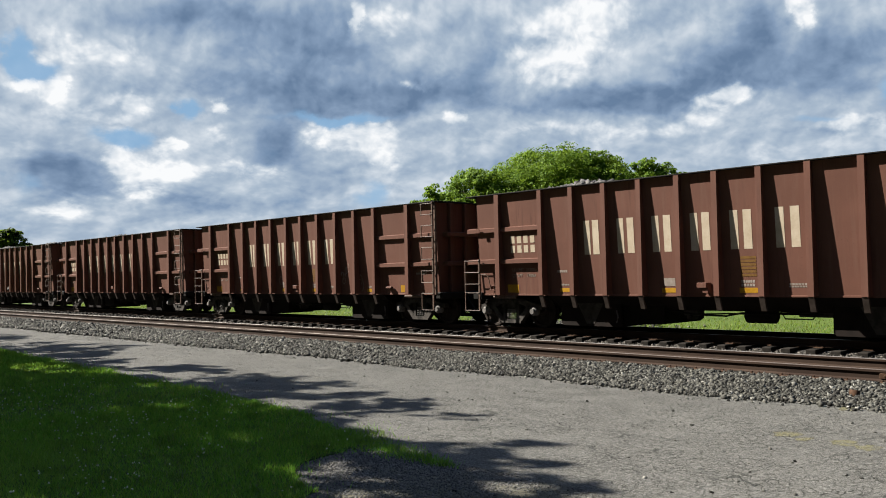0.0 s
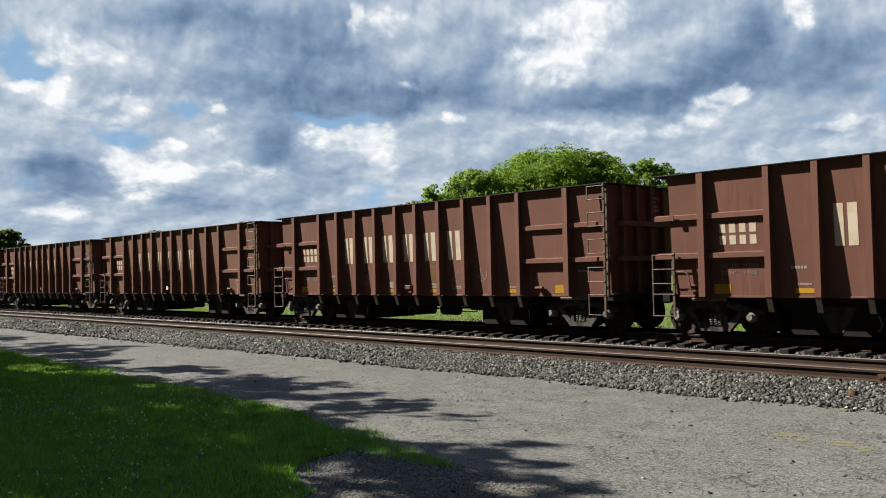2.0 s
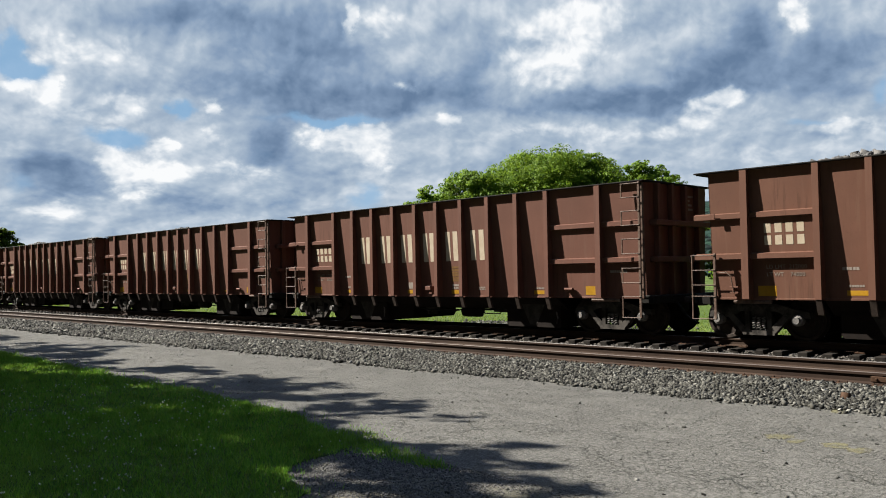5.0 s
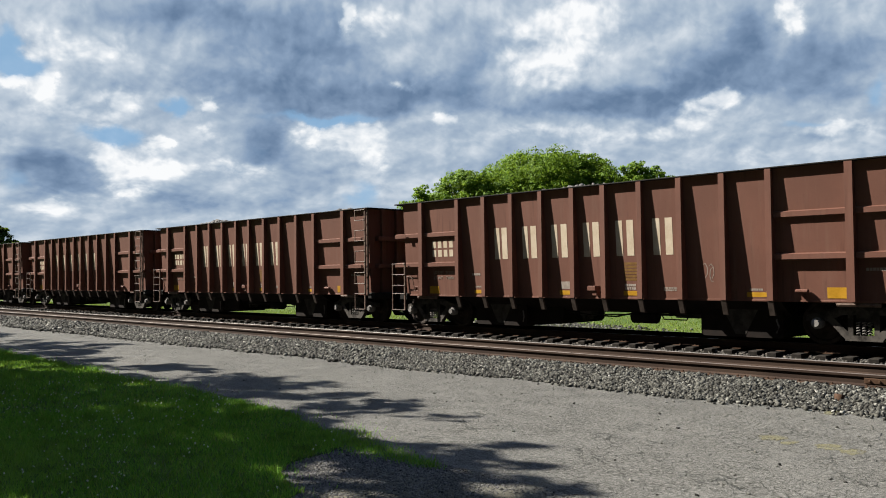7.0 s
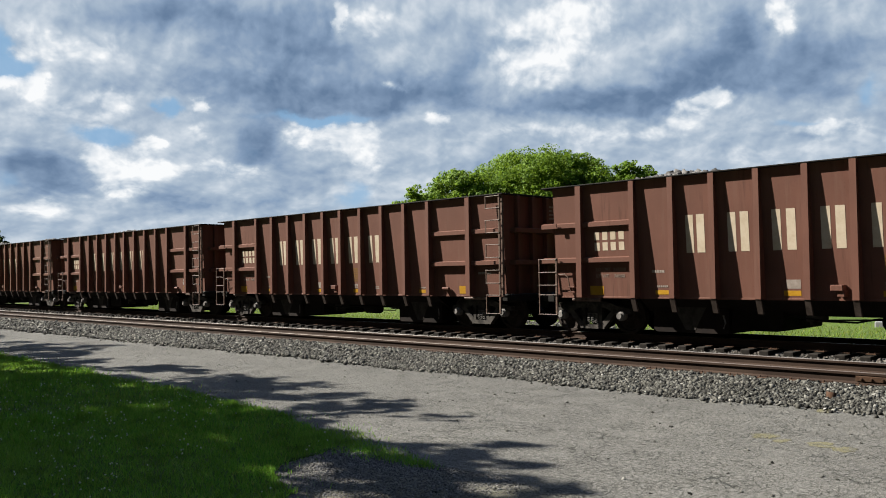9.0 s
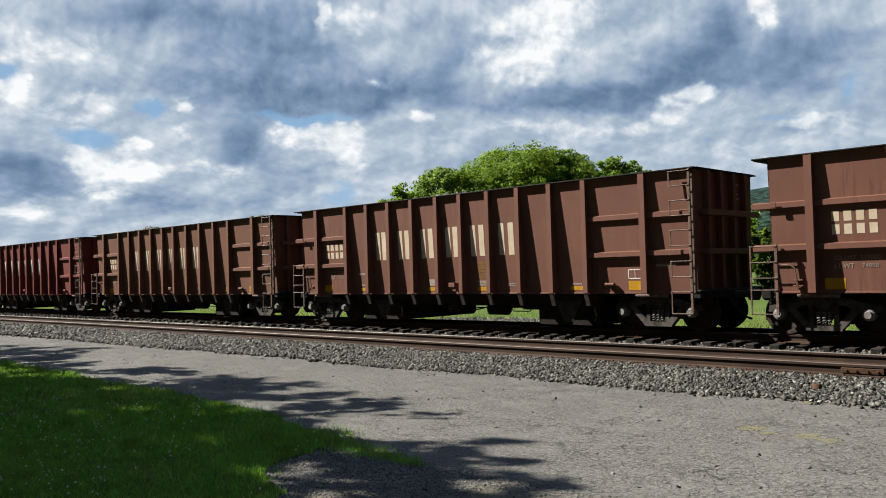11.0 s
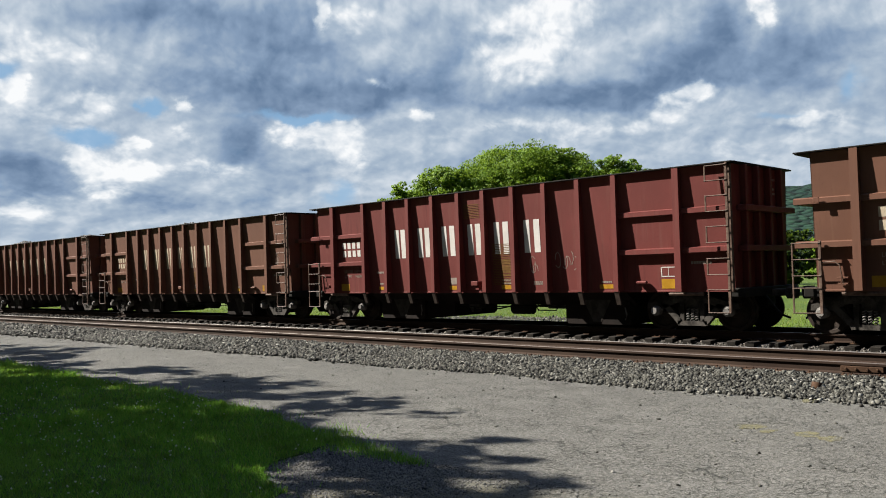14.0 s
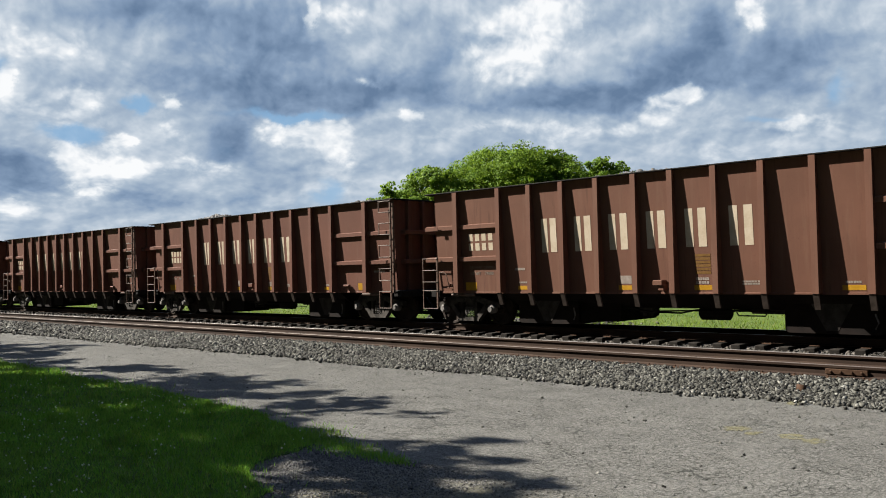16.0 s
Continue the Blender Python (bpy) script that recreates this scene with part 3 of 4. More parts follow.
LAWN_EDGE = [(-120, 8.2), (-60, 7.9), (-38, 7.6), (-25.2, 7.27), (-19.3, 7.07), (-13.4, 6.86), (-10.6, 6.72), (-9.0, 6.42), (-7.9, 6.0), (-7.3, 5.45), (-7.15, 4.95), (-6.7, 4.5), (-6.0, 4.02), (-5.2, 3.2), (-4.6, 2.2), (-4.2, 0.8), (-4.0, -1.0), (-4.2, -12)]


def lawn_outline():
    pts = []
    for (x0, y0), (x1, y1) in zip(LAWN_EDGE, LAWN_EDGE[1:]):
        n = max(2, int(math.hypot(x1 - x0, y1 - y0) / 0.25))
        for i in range(n):
            x, y = x0 + (x1 - x0) * i / n, y0 + (y1 - y0) * i / n
            w = 0.16 * noise.noise((x * 1.1, y * 1.1, 5.0)) + 0.09 * noise.noise((x * 3.7, y * 3.7, 9.0))
            pts.append((x + w * 0.8, y + w))
    return pts


def inside(px, py, poly):
    """Which of the points lie inside an outline."""
    hit = np.zeros(len(px), bool)
    for (x0, y0), (x1, y1) in zip(poly, poly[1:] + poly[:1]):
        cross = ((y0 > py) != (y1 > py)) & (px < (x1 - x0) * (py - y0) / ((y1 - y0) or 1e-9) + x0)
        hit ^= cross
    return hit


def build_lawn():
    edge = lawn_outline()
    poly = edge + [(-120, -12)]
    sh = Shape().slab(list(reversed(poly)), "z", ROAD - 0.05, LAWN)
    thing("lawn", "shaded mown lawn with white clover beside the road", "lawn", kind="structure", data=sh.mesh("lawn", M_LAWN))
    rng = np.random.default_rng(5)
    got = []
    # thicker growth towards the near part, coarse far off
    for (x0, x1, y0, y1, n) in ((-12, -4.5, 1.2, 7, 90000), (-26, -12, 2.0, 7.6, 70000), (-60, -26, 4.5, 8.2, 26000)):
        x, y = rng.uniform(x0, x1, n), rng.uniform(y0, y1, n)
        ok = inside(x, y, poly)
        got.append(np.stack([x[ok], y[ok], np.full(ok.sum(), LAWN - 0.004)], 1))
    # ragged tongue of sparse grass over the asphalt
    n = 5200
    t = rng.uniform(0, 1, n)
    tx, ty = -8.3 + 2.3 * t + rng.normal(0, 0.10, n), 6.0 - 0.25 * t + rng.normal(0, 0.20, n) * (1.25 - t)
    got.append(np.stack([tx, ty, np.full(n, ROAD - 0.004)], 1)[rng.uniform(0, 1, n) > t * 0.7])
    # blades creeping out over the edge
    e = np.array(edge[20:])
    n = 14000
    pick = e[rng.integers(0, len(e), n)] + rng.normal(0, 1, (n, 2)) * rng.exponential(0.09, n)[:, None]
    got.append(np.stack([pick[:, 0], pick[:, 1], np.full(n, ROAD - 0.002)], 1))
    p = np.concatenate(got)
    patch = np.array([noise.noise((a * 0.9, b * 0.9, 2.0)) for a, b, _ in p])
    h = (0.045 + 0.035 * rng.random(len(p))) * (1.0 + 0.5 * patch)
    far = np.clip((-p[:, 0] - 8) / 20, 0, 1)
    thing("lawn_grass", "short green lawn grass blades", "grass", kind="stuff", data=blades("lawn_grass", p, h * (1 + 0.3 * far), 0.004 + 0.006 * far, M_BLADE, rng))
    # clover heads
    n = 1000
    x, y = rng.uniform(-16, -4.5, n), rng.uniform(1.5, 7, n)
    ok = inside(x, y, poly) & (np.array([noise.noise((a * 0.5, b * 0.5, 4.0)) for a, b in zip(x, y)]) > -0.12)
    p = np.stack([x[ok], y[ok], LAWN + rng.uniform(0.05, 0.085, ok.sum())], 1)
    thing("clover", "small white clover flowers in the lawn", "flowers", kind="stuff", data=stones("clover", p, np.full(len(p), 0.012), M_CLOVER, rng))


def build_field_edge():
    """Rough grass behind the far track, dry along the stones."""
    rng = np.random.default_rng(8)
    n = 42000
    x, y = rng.uniform(-75, 6, n), 21.6 + rng.exponential(4.5, n)
    p = np.stack([x, y, np.full(n, GROUND - 0.005)], 1)
    thing("field_grass", "sunlit rough grass behind the tracks", "grass", kind="stuff", data=blades("field_grass", p, rng.uniform(0.06, 0.17, n), 0.012, M_FIELDBLADE, rng))
    n = 9000
    x, y = rng.uniform(-75, 6, n), 21.7 + rng.exponential(0.9, n)
    p = np.stack([x, y, np.full(n, GROUND - 0.005)], 1)
    thing("dry_grass", "dry brown grass along the ballast", "grass", kind="stuff", data=blades("dry_grass", p, rng.uniform(0.06, 0.2, n), 0.012, M_DRYGRASS, rng))


# ---------------------------------------------------------------- tracks


def bed_height(y, x):
    t0 = toe(x)
    ys = [t0, t0 + 1.0, 15.45, 16.3, 17.5, 18.05, 18.7, 20.45, 21.95]
    zs = [ROAD - 0.01, -0.20, -0.20, -0.36, -0.31, -0.255, -0.235, -0.21, GROUND - 0.02]
    return float(np.interp(y, ys, zs))


def build_ballast():
    xs = np.concatenate([np.arange(-240, -60, 3.0), np.arange(-60, 8, 0.5), np.arange(8, 61, 3.0)])
    sh = Shape()
    verts, m = [], 15
    for x in xs:
        t0 = toe(x)
        for y in (t0, t0 + 0.3, t0 + 0.65, t0 + 1.0, 13.4, 14.03, 14.7, 15.45, 16.3, 17.5, 18.05, 18.7, 20.45, 21.2, 21.95):
            verts.append((x, y, bed_height(y, x) + 0.02 * noise.noise((x * 1.5, y * 1.5, 1.0))))
    faces = [(i * m + j, (i + 1) * m + j, (i + 1) * m + j + 1, i * m + j + 1) for i in range(len(xs) - 1) for j in range(m - 1)]
    sh.add(verts, faces)
    thing("ballast_bed", "raised bed of grey crushed stone under two tracks", "ballast", kind="structure", data=sh.mesh("ballast_bed", M_BALLAST))
    rng = np.random.default_rng(3)
    places, sizes, dusty = [], [], []
    for x0, x1, y0, y1, n, size in ((-14, 1, 11.2, 13.12, 46000, 0.039), (-28, -14, 11.0, 13.12, 26000, 0.052), (-62, -28, 10.8, 13.12, 15000, 0.070),
                                    (-30, 1, 15.0, 18.0, 16000, 0.038), (-75, -30, 15.0, 18.0, 9000, 0.06), (-45, 2, 18.2, 22.2, 5000, 0.07)):
        x, y = rng.uniform(x0, x1, n), rng.uniform(y0, y1, n)
        t0 = np.array([toe(a) for a in x]) if y1 < 14 else np.full(n, 0.0)
        keep = y > t0 - rng.exponential(0.07, n)
        # bare tie tops
        keep &= ~((np.abs(((x + 0.25) % 0.5) - 0.25) < 0.10) & (((y > 12.78) & (y < 15.3)) | ((y > 17.75) & (y < 20.2))) & (rng.random(n) < 0.85))
        x, y = x[keep], y[keep]
        z = np.array([max(bed_height(b, a), ROAD) for a, b in zip(x, y)])
        s = size * rng.uniform(0.55, 1.25, len(x))
        if y0 == 15.0:
            dusty.append((np.stack([x, y, z + s * 0.05], 1), s))
            continue
        places.append(np.stack([x, y, z + s * rng.uniform(0.0, 0.55, len(x))], 1))
        sizes.append(s)
    p, s = (np.concatenate(q) for q in zip(*dusty))
    thing("dusty_stones", "dusty brown stones between the two tracks", "stones", kind="stuff", data=stones("dusty_stones", p, s, M_STONE_DARK, rng))
    thing("ballast_stones", "loose grey crushed stones of the track bed", "stones", kind="stuff", data=stones("ballast_stones", np.concatenate(places), np.concatenate(sizes), M_STONE, rng))
    # a patch of stones on the grass behind, and strays on the road
    n = 2600
    x, y = rng.normal(-20.6, 1.9, n), rng.normal(25.4, 0.55, n)
    z = np.full(n, GROUND + 0.02)
    thing("gravel_patch", "grey gravel patch on the grass behind the tracks", "gravel", kind="stuff", data=stones("gravel_patch", np.stack([x, y, z], 1), rng.uniform(0.05, 0.11, n), M_STONE, rng))
    n = 2600
    x, y = rng.uniform(-30, -1, n), rng.uniform(3.0, 11.6, n)
    keep = (rng.random(n) < 0.25 + 0.75 * np.exp(-(11.5 - y) * 1.2)) | ((y < 5.6) & (x > -8) & (rng.random(n) < 0.8))
    p = np.stack([x, y, np.full(n, ROAD)], 1)[keep]
    p = p[~inside(p[:, 0], p[:, 1], lawn_outline() + [(-120, -12)])]
    thing("road_grit", "small stray stones on the asphalt", "stones", kind="stuff", data=stones("road_grit", p, rng.uniform(0.008, 0.03, len(p)), M_STONE, rng))
    # loose gravel where the drive meets the lawn
    n = 42000
    x, y = rng.uniform(-7.6, -2.4, n), rng.uniform(2.6, 5.9, n)
    p = np.stack([x, y, np.full(n, ROAD + 0.002)], 1)
    dens = np.array([noise.noise((a * 0.8, b * 0.8, 6.0)) for a, b, _ in p])
    keep = ~inside(p[:, 0], p[:, 1], lawn_outline() + [(-120, -12)]) & (rng.random(n) < np.clip(1.05 - (p[:, 0] + 6.5) * 0.26 + dens, 0.03, 1))
    p = p[keep]
    thing("drive_gravel", "fine dark gravel where the drive meets the lawn", "gravel", kind="stuff", data=stones("drive_gravel", p, rng.uniform(0.006, 0.013, len(p)), M_GRAVEL, rng))
    red = thing("red_stone", "rust red broken stone on the ballast", "stone", data=stones("red_stone", np.array([[0.0, 0.0, 0.03]]), np.array([0.10]), M_PLATE, rng))
    red.location = (-4.62, 12.25, -0.285)


RAIL_PROFILE = [(-0.070, -0.172), (0.070, -0.172), (0.070, -0.162), (0.012, -0.140), (0.009, -0.052), (0.035, -0.040), (0.036, -0.008), (0.028, 0.0), (-0.028, 0.0), (-0.036, -0.008), (-0.035, -0.040), (-0.009, -0.052), (-0.012, -0.140), (-0.070, -0.162)]


def build_track(centre, label, group):
    track = thing("railway_track", label, "railway track", group)
    for side in (-0.75, 0.75):
        part("rail", Shape().slab([(centre + side + y, z) for y, z in RAIL_PROFILE], "x", -250.0, 60.0), M_RAIL_GLINT if side > 0 and centre < 16 else M_RAIL, track, "rust brown steel rail with a worn bright top")
    tie = Shape().box(-0.11, 0.11, -1.28, 1.28, -0.36, -0.185, 0.015).mesh("tie", M_TIE)
    plate = Shape().box(-0.10, 0.10, -0.18, 0.18, -0.188, -0.172, 0.004)
    for dx, dy in ((-0.06, -0.10), (0.06, -0.10), (-0.06, 0.10), (0.06, 0.10)):
        plate.box(dx - 0.012, dx + 0.012, dy - 0.016, dy + 0.016, -0.175, -0.148, 0.004)
    plate = plate.mesh("tie_plate", M_PLATE)
    rng = random.Random(int(centre * 10))
    for i in range(150):
        x = -66.0 + 0.5 * i
        one = part("tie", tie, M_TIE, track, at=(x + rng.uniform(-0.03, 0.03), centre + rng.uniform(-0.03, 0.03), rng.uniform(-0.015, 0.004)))
        one.rotation_euler = (0, 0, rng.uniform(-0.02, 0.02))
        for side in (-0.75, 0.75):
            part("tie_plate", plate, M_PLATE, track, at=(x, centre + side, 0))
    rest = Shape()
    for i in range(350):
        x = -241.0 + 0.5 * i
        rest.box(x - 0.11, x + 0.11, centre - 1.28, centre + 1.28, -0.36, -0.185, 0.012)
    tagged(part("far_ties", rest, M_TIE, track, "weathered wooden ties far along the track"), kind="stuff")
    # splice bars where two lengths of rail meet
    for x, side in ((-4.32, -0.75),):
        sh = Shape().box(x - 0.3, x + 0.3, centre + side - 0.052, centre + side - 0.012, -0.135, -0.055, 0.006)
        for b in (-0.22, -0.08, 0.08, 0.22):
            sh.box(x + b - 0.016, x + b + 0.016, centre + side - 0.075, centre + side - 0.05, -0.11, -0.08, 0.004)
        part("splice_bar", sh, M_PLATE, track, "rusted bolted joint bar")
    return track


def build_marks():
    """Faded yellow marks on the asphalt."""
    rng = random.Random(4)
    for x, y, w, h in ((-4.43, 11.55, 0.15, 0.26), (-4.28, 9.40, 0.20, 0.26), (-4.02, 9.22, 0.12, 0.18), (-3.62, 9.30, 0.20, 0.24), (-3.34, 9.20, 0.16, 0.20)):
        ring = [(x + w * (0.5 + 0.35 * rng.random()) * math.cos(a), y + h * (0.5 + 0.4 * rng.random()) * math.sin(a)) for a in (2 * math.pi * k / 18 for k in range(18))]
        sh = Shape().slab(ring, "z", ROAD - 0.01, ROAD + 0.004)
        thing("paint_mark", "faded yellow paint mark on the asphalt", "paint mark", "yellow road marks", data=sh.mesh("paint_mark", M_YMARK))


# ---------------------------------------------------------------- distance
def build_hill():
    verts, faces = [], []
    azs = np.radians(np.arange(-110, 40.1, 1.0))
    radii = np.array([380.0, 430, 480, 530, 580, 630, 680, 760, 900])
    share = np.array([0.0, 0.06, 0.20, 0.42, 0.66, 0.86, 1.0, 0.93, 0.5])
    for a in azs:
        deg = math.degrees(a)
        rise = np.interp(deg, [-110, -75, -55, -40, -24, -17, -5, 40], [1.6, 2.25, 3.0, 4.0, 5.05, 5.35, 5.6, 3.5])
        rise += 0.22 * noise.noise((deg * 0.16, 1.7, 0)) + 0.06 * noise.noise((deg * 0.7, 4.7, 0))
        top = 680 * math.tan(math.radians(rise))
        for r, s in zip(radii, share):
            verts.append((r * math.sin(a), r * math.cos(a), GROUND - 0.5 + top * s * (1 + 0.08 * noise.noise((deg * 0.4, r * 0.01, 2)))))
    m = len(radii)
    faces = [(i * m + j, (i + 1) * m + j, (i + 1) * m + j + 1, i * m + j + 1) for i in range(len(azs) - 1) for j in range(m - 1)]
    thing("hill", "long wooded blue green hill in the distance", "hill", kind="structure", data=Shape().add(verts, faces).mesh("hill", M_HILL, True))


def tree(name, label, base, height, radius, seed, leaf, mat, count, low=0.28, squash=0.8, group="", lobes=26, tuft=(0.24, 0.42)):
    """Tapered trunk, limbs, and a ragged crown of leaf sprays grown in lobes."""
    rng = np.random.default_rng(seed)
    top = thing(name, label, "tree", group, at=base)
    trunk = Shape()
    zs = np.linspace(-0.3, height * 0.72, 8)
    trunk.tube([(0.25 * noise.noise((seed, z * 0.2, 0)), 0.25 * noise.noise((seed, z * 0.2, 9)), z) for z in zs], [height * 0.022 * (1 - 0.75 * i / 7) + 0.03 for i in range(8)], 8)
    crown_mid, crown_half = height * (low + 1) / 2, height * (1 - low) / 2
    centres, sizes = [], []
    for i in range(lobes):
        a, u = rng.uniform(0, 2 * math.pi), rng.uniform(-0.9, 0.92)
        rr = math.sqrt(max(0, 1 - u * u)) * rng.uniform(0.35, 1.04 - tuft[1] * 0.6)
        size = radius * rng.uniform(*tuft)
        centres.append((rr * radius * math.cos(a), rr * radius * math.sin(a), crown_mid + u * (crown_half - size * 0.75)))
        sizes.append(size)
    limbs = Shape()
    for c in centres[:14]:
        z0 = min(c[2] * 0.62, height * 0.6)
        mid = (c[0] * 0.45, c[1] * 0.45, (z0 + c[2]) * 0.5 + 0.3)
        limbs.tube([(0, 0, z0), mid, c], [height * 0.009, height * 0.006, 0.02], 5)
    part("trunk", trunk, M_BARK, top, smooth=True)
    part("limbs", limbs, M_BARK, top, smooth=True)
    # each lobe carries many small flattened sprays of leaves
    weight = np.array(sizes) ** 2
    sprays = max(lobes * 9, int(count / 58))
    host = rng.choice(lobes, sprays, p=weight / weight.sum())
    out = rng.normal(size=(sprays, 3)) + np.array([0, 0, 0.25])
    out /= np.linalg.norm(out, axis=1)[:, None]
    hub = np.array(centres)[host] + out * (np.array(sizes)[host] * rng.uniform(0.55, 1.12, sprays))[:, None] * np.array([1, 1, squash])
    girth = np.array(sizes)[host] * rng.uniform(0.20, 0.48, sprays)
    pick = rng.choice(sprays, count, p=girth ** 2 / (girth ** 2).sum())
    d = rng.normal(size=(count, 3)) + np.array([0, 0, 0.35])
    d /= np.linalg.norm(d, axis=1)[:, None]
    pts = hub[pick] + d * (girth[pick] * (1 - 0.6 * rng.random(count) ** 1.5))[:, None] * np.array([1, 1, 0.55])
    d = d * 0.7 + out[pick] * 0.5
    part("crown", leaves("crown", pts, leaf * rng.uniform(0.6, 1.3, count), mat, rng, d + np.array([0, 0, 0.1])), mat, top)
    return top


def build_distance():
    build_hill()
    # the broad tree behind the train and its neighbours
    broad = dict(group="trees behind the tracks", squash=0.85, tuft=(0.22, 0.40))
    tree("tree", "broad leafy tree with a sunlit yellow green crown", (-51.9, 63.6, GROUND), 14.1, 7.2, 11, 0.19, M_LEAF, 90000, lobes=84, **broad)
    tree("tree", "broad leafy tree with a sunlit yellow green crown", (-50.0, 67.2, GROUND), 13.9, 4.8, 12, 0.22, M_LEAF, 50000, lobes=46, **broad)
    tree("tree", "low leafy tree beside a broad sunlit tree", (-55.2, 58.2, GROUND), 12.0, 4.6, 13, 0.22, M_LEAF, 48000, lobes=46, **broad)
    tree("tree", "low leafy tree beside a broad sunlit tree", (-57.4, 55.7, GROUND), 10.8, 3.8, 17, 0.22, M_LEAF, 32000, lobes=30, **broad)
    tree("tree", "smaller leafy green tree near the hillside", (-49.1, 77.8, GROUND), 13.9, 4.4, 14, 0.24, M_LEAF, 42000, lobes=46, **broad)
    tree("tree", "dark green tree against the far hill", (-214, 64, GROUND), 14.5, 6.0, 15, 0.8, M_LEAF_DARK, 5000, group="far trees")
    tree("tree", "dark green tree against the far hill", (-236, 66, GROUND), 11.5, 5.0, 16, 0.8, M_LEAF_DARK, 4000, group="far trees")
    for i, (x, y, h, r) in enumerate(((-24.5, 52, 5.2, 2.6), (-21.0, 50, 4.2, 2.4), (-29.5, 62, 7.0, 3.2), (-25.5, 63, 5.0, 3.0), (-20.5, 60, 4.0, 2.6), (-35.5, 70, 8.0, 3.6))):
        tree("shrub", "dense dark green shrub behind the tracks", (x, y, GROUND), h, r, 30 + i, 0.34, M_LEAF_DARK if i % 2 else M_LEAF, 4500, low=0.06, group="shrubs behind the tracks", lobes=16)
    # trees beside the viewer whose shade lies on lawn and road
    for i, (x, y, h, r) in enumerate(SHADE_TREES):
        base = Vector((x, y, 0)) + Vector((SUN_WAY.x, SUN_WAY.y, 0)) / SUN_WAY.z * h
        tree("tree", "tall leafy shade tree beside the lawn", (base.x, base.y, LAWN), h, r, 50 + i, 0.30, M_LEAF_DARK, 4700, low=0.3 if r > 2.5 else 0.55, group="shade trees", lobes=70, tuft=(0.07, 0.21))


SHADE_TREES = [(-6.3, 7.0, 13.0, 3.6), (-4.3, 5.9, 12.0, 3.0), (-3.2, 4.0, 13.0, 3.4), (-10.8, 8.1, 14.0, 3.7), (-17.4, 7.0, 13.5, 3.4), (-22.5, 8.9, 14.0, 3.6), (-29, 8.6, 13.5, 3.8), (-8.0, 3.8, 13.0, 3.6), (-14.5, 4.0, 13.0, 3.8), (-21.0, 5.0, 12.0, 3.4), (-14.0, 6.0, 11.0, 2.1), (-12.2, 5.0, 11.0, 2.0), (-20.6, 6.5, 11.0, 2.1), (-7.6, 5.8, 11.0, 1.7)]


def build_pole():
    pole = thing("utility_pole", "grey wooden utility pole with two pale transformers", "utility pole", at=(-31.2, 90.0, GROUND))
    part("post", Shape().tube([(0, 0, -0.5), (0, 0, 5), (0, 0, 9.0)], [0.17, 0.15, 0.12], 10), M_POLE, pole, smooth=True)
    part("crossarm", Shape().box(-1.25, 1.25, -0.06, 0.06, 8.35, 8.5, 0.01), M_POLE, pole)
    part("crossarm", Shape().box(-0.9, 0.9, -0.06, 0.06, 7.5, 7.62, 0.01), M_POLE, pole)
    for x in (-0.62, 0.38):
        part("transformer", Shape().tube([(x, -0.1, 6.0), (x, -0.1, 6.9)], 0.24, 12), M_TIN, pole, "pale grey transformer can")
    for x in (-1.15, -0.4, 0.4, 1.15):
        part("insulator", Shape().tube([(x, 0, 8.5), (x, 0, 8.72)], [0.05, 0.035], 8), M_TIN, pole)
    slab = thing("concrete_slab", "low pale concrete slab on the grass", "slab", data=Shape().box(-1.6, 1.6, -0.4, 0.4, -0.1, 0.2, 0.03).mesh("concrete_slab", M_TIN), at=(-8.6, 31.5, GROUND))
    slab.rotation_euler = (0, 0, radians(12))


build_ground()
build_road()
build_lawn()
build_field_edge()
build_ballast()
build_track(NEAR_TRACK, "empty near railway track with rusty rails on wooden ties", "railway tracks")
build_track(TRAIN_TRACK, "railway track under the passing stone train", "railway tracks")
build_marks()
build_distance()
build_pole()


# ---------------------------------------------------------------- the stone train
PITCH = 16.2                      # coupled length of one car
MID = 6.23                        # from the first side post to the car's middle
RIBS = [0.0, 1.54, 2.57, 3.58, 4.60, 5.63, 6.57, 7.60, 8.65, 9.70, 10.75, 12.38]
HALF, TOP, SILL = 1.62, 3.72, 0.93
LEFT_END, RIGHT_END = -0.86 - MID, 13.62 - MID


def sheet_y(z):
    """Half width of the side sheet: it leans in towards the sill."""
    return float(np.interp(z, (SILL, TOP), (HALF - 0.25, HALF - 0.105)))


def decal(x0, x1, z0, z1, out=0.004):
    """A thin painted patch on the near side sheet."""
    x0, x1 = x0 - MID, x1 - MID
    ring = [(x0, z0), (x1, z0), (x1, z1), (x0, z1)]
    return Shape().prism([(x, -sheet_y(z) - out, z) for x, z in ring], [(x, -sheet_y(z) + 0.002, z) for x, z in ring])


def bars(rows, x0, x1, z0, z1, counts, fill=0.62):
    """Rows of plain upright bars in place of writing, one shape each."""
    got, h = [], (z1 - z0) / rows
    for r in range(rows):
        w = (x1 - x0) / counts[r]
        for i in range(counts[r]):
            a = x0 + w * (i + (1 - fill) / 2)
            got.append(decal(a, a + w * fill, z0 + h * r + h * 0.1, z0 + h * r + h * 0.86))
    return got


def part_row(name, shapes, mat, parent, label=""):
    """One part for each shape of a row."""
    for sh in shapes:
        part(name, sh, mat, parent, label)


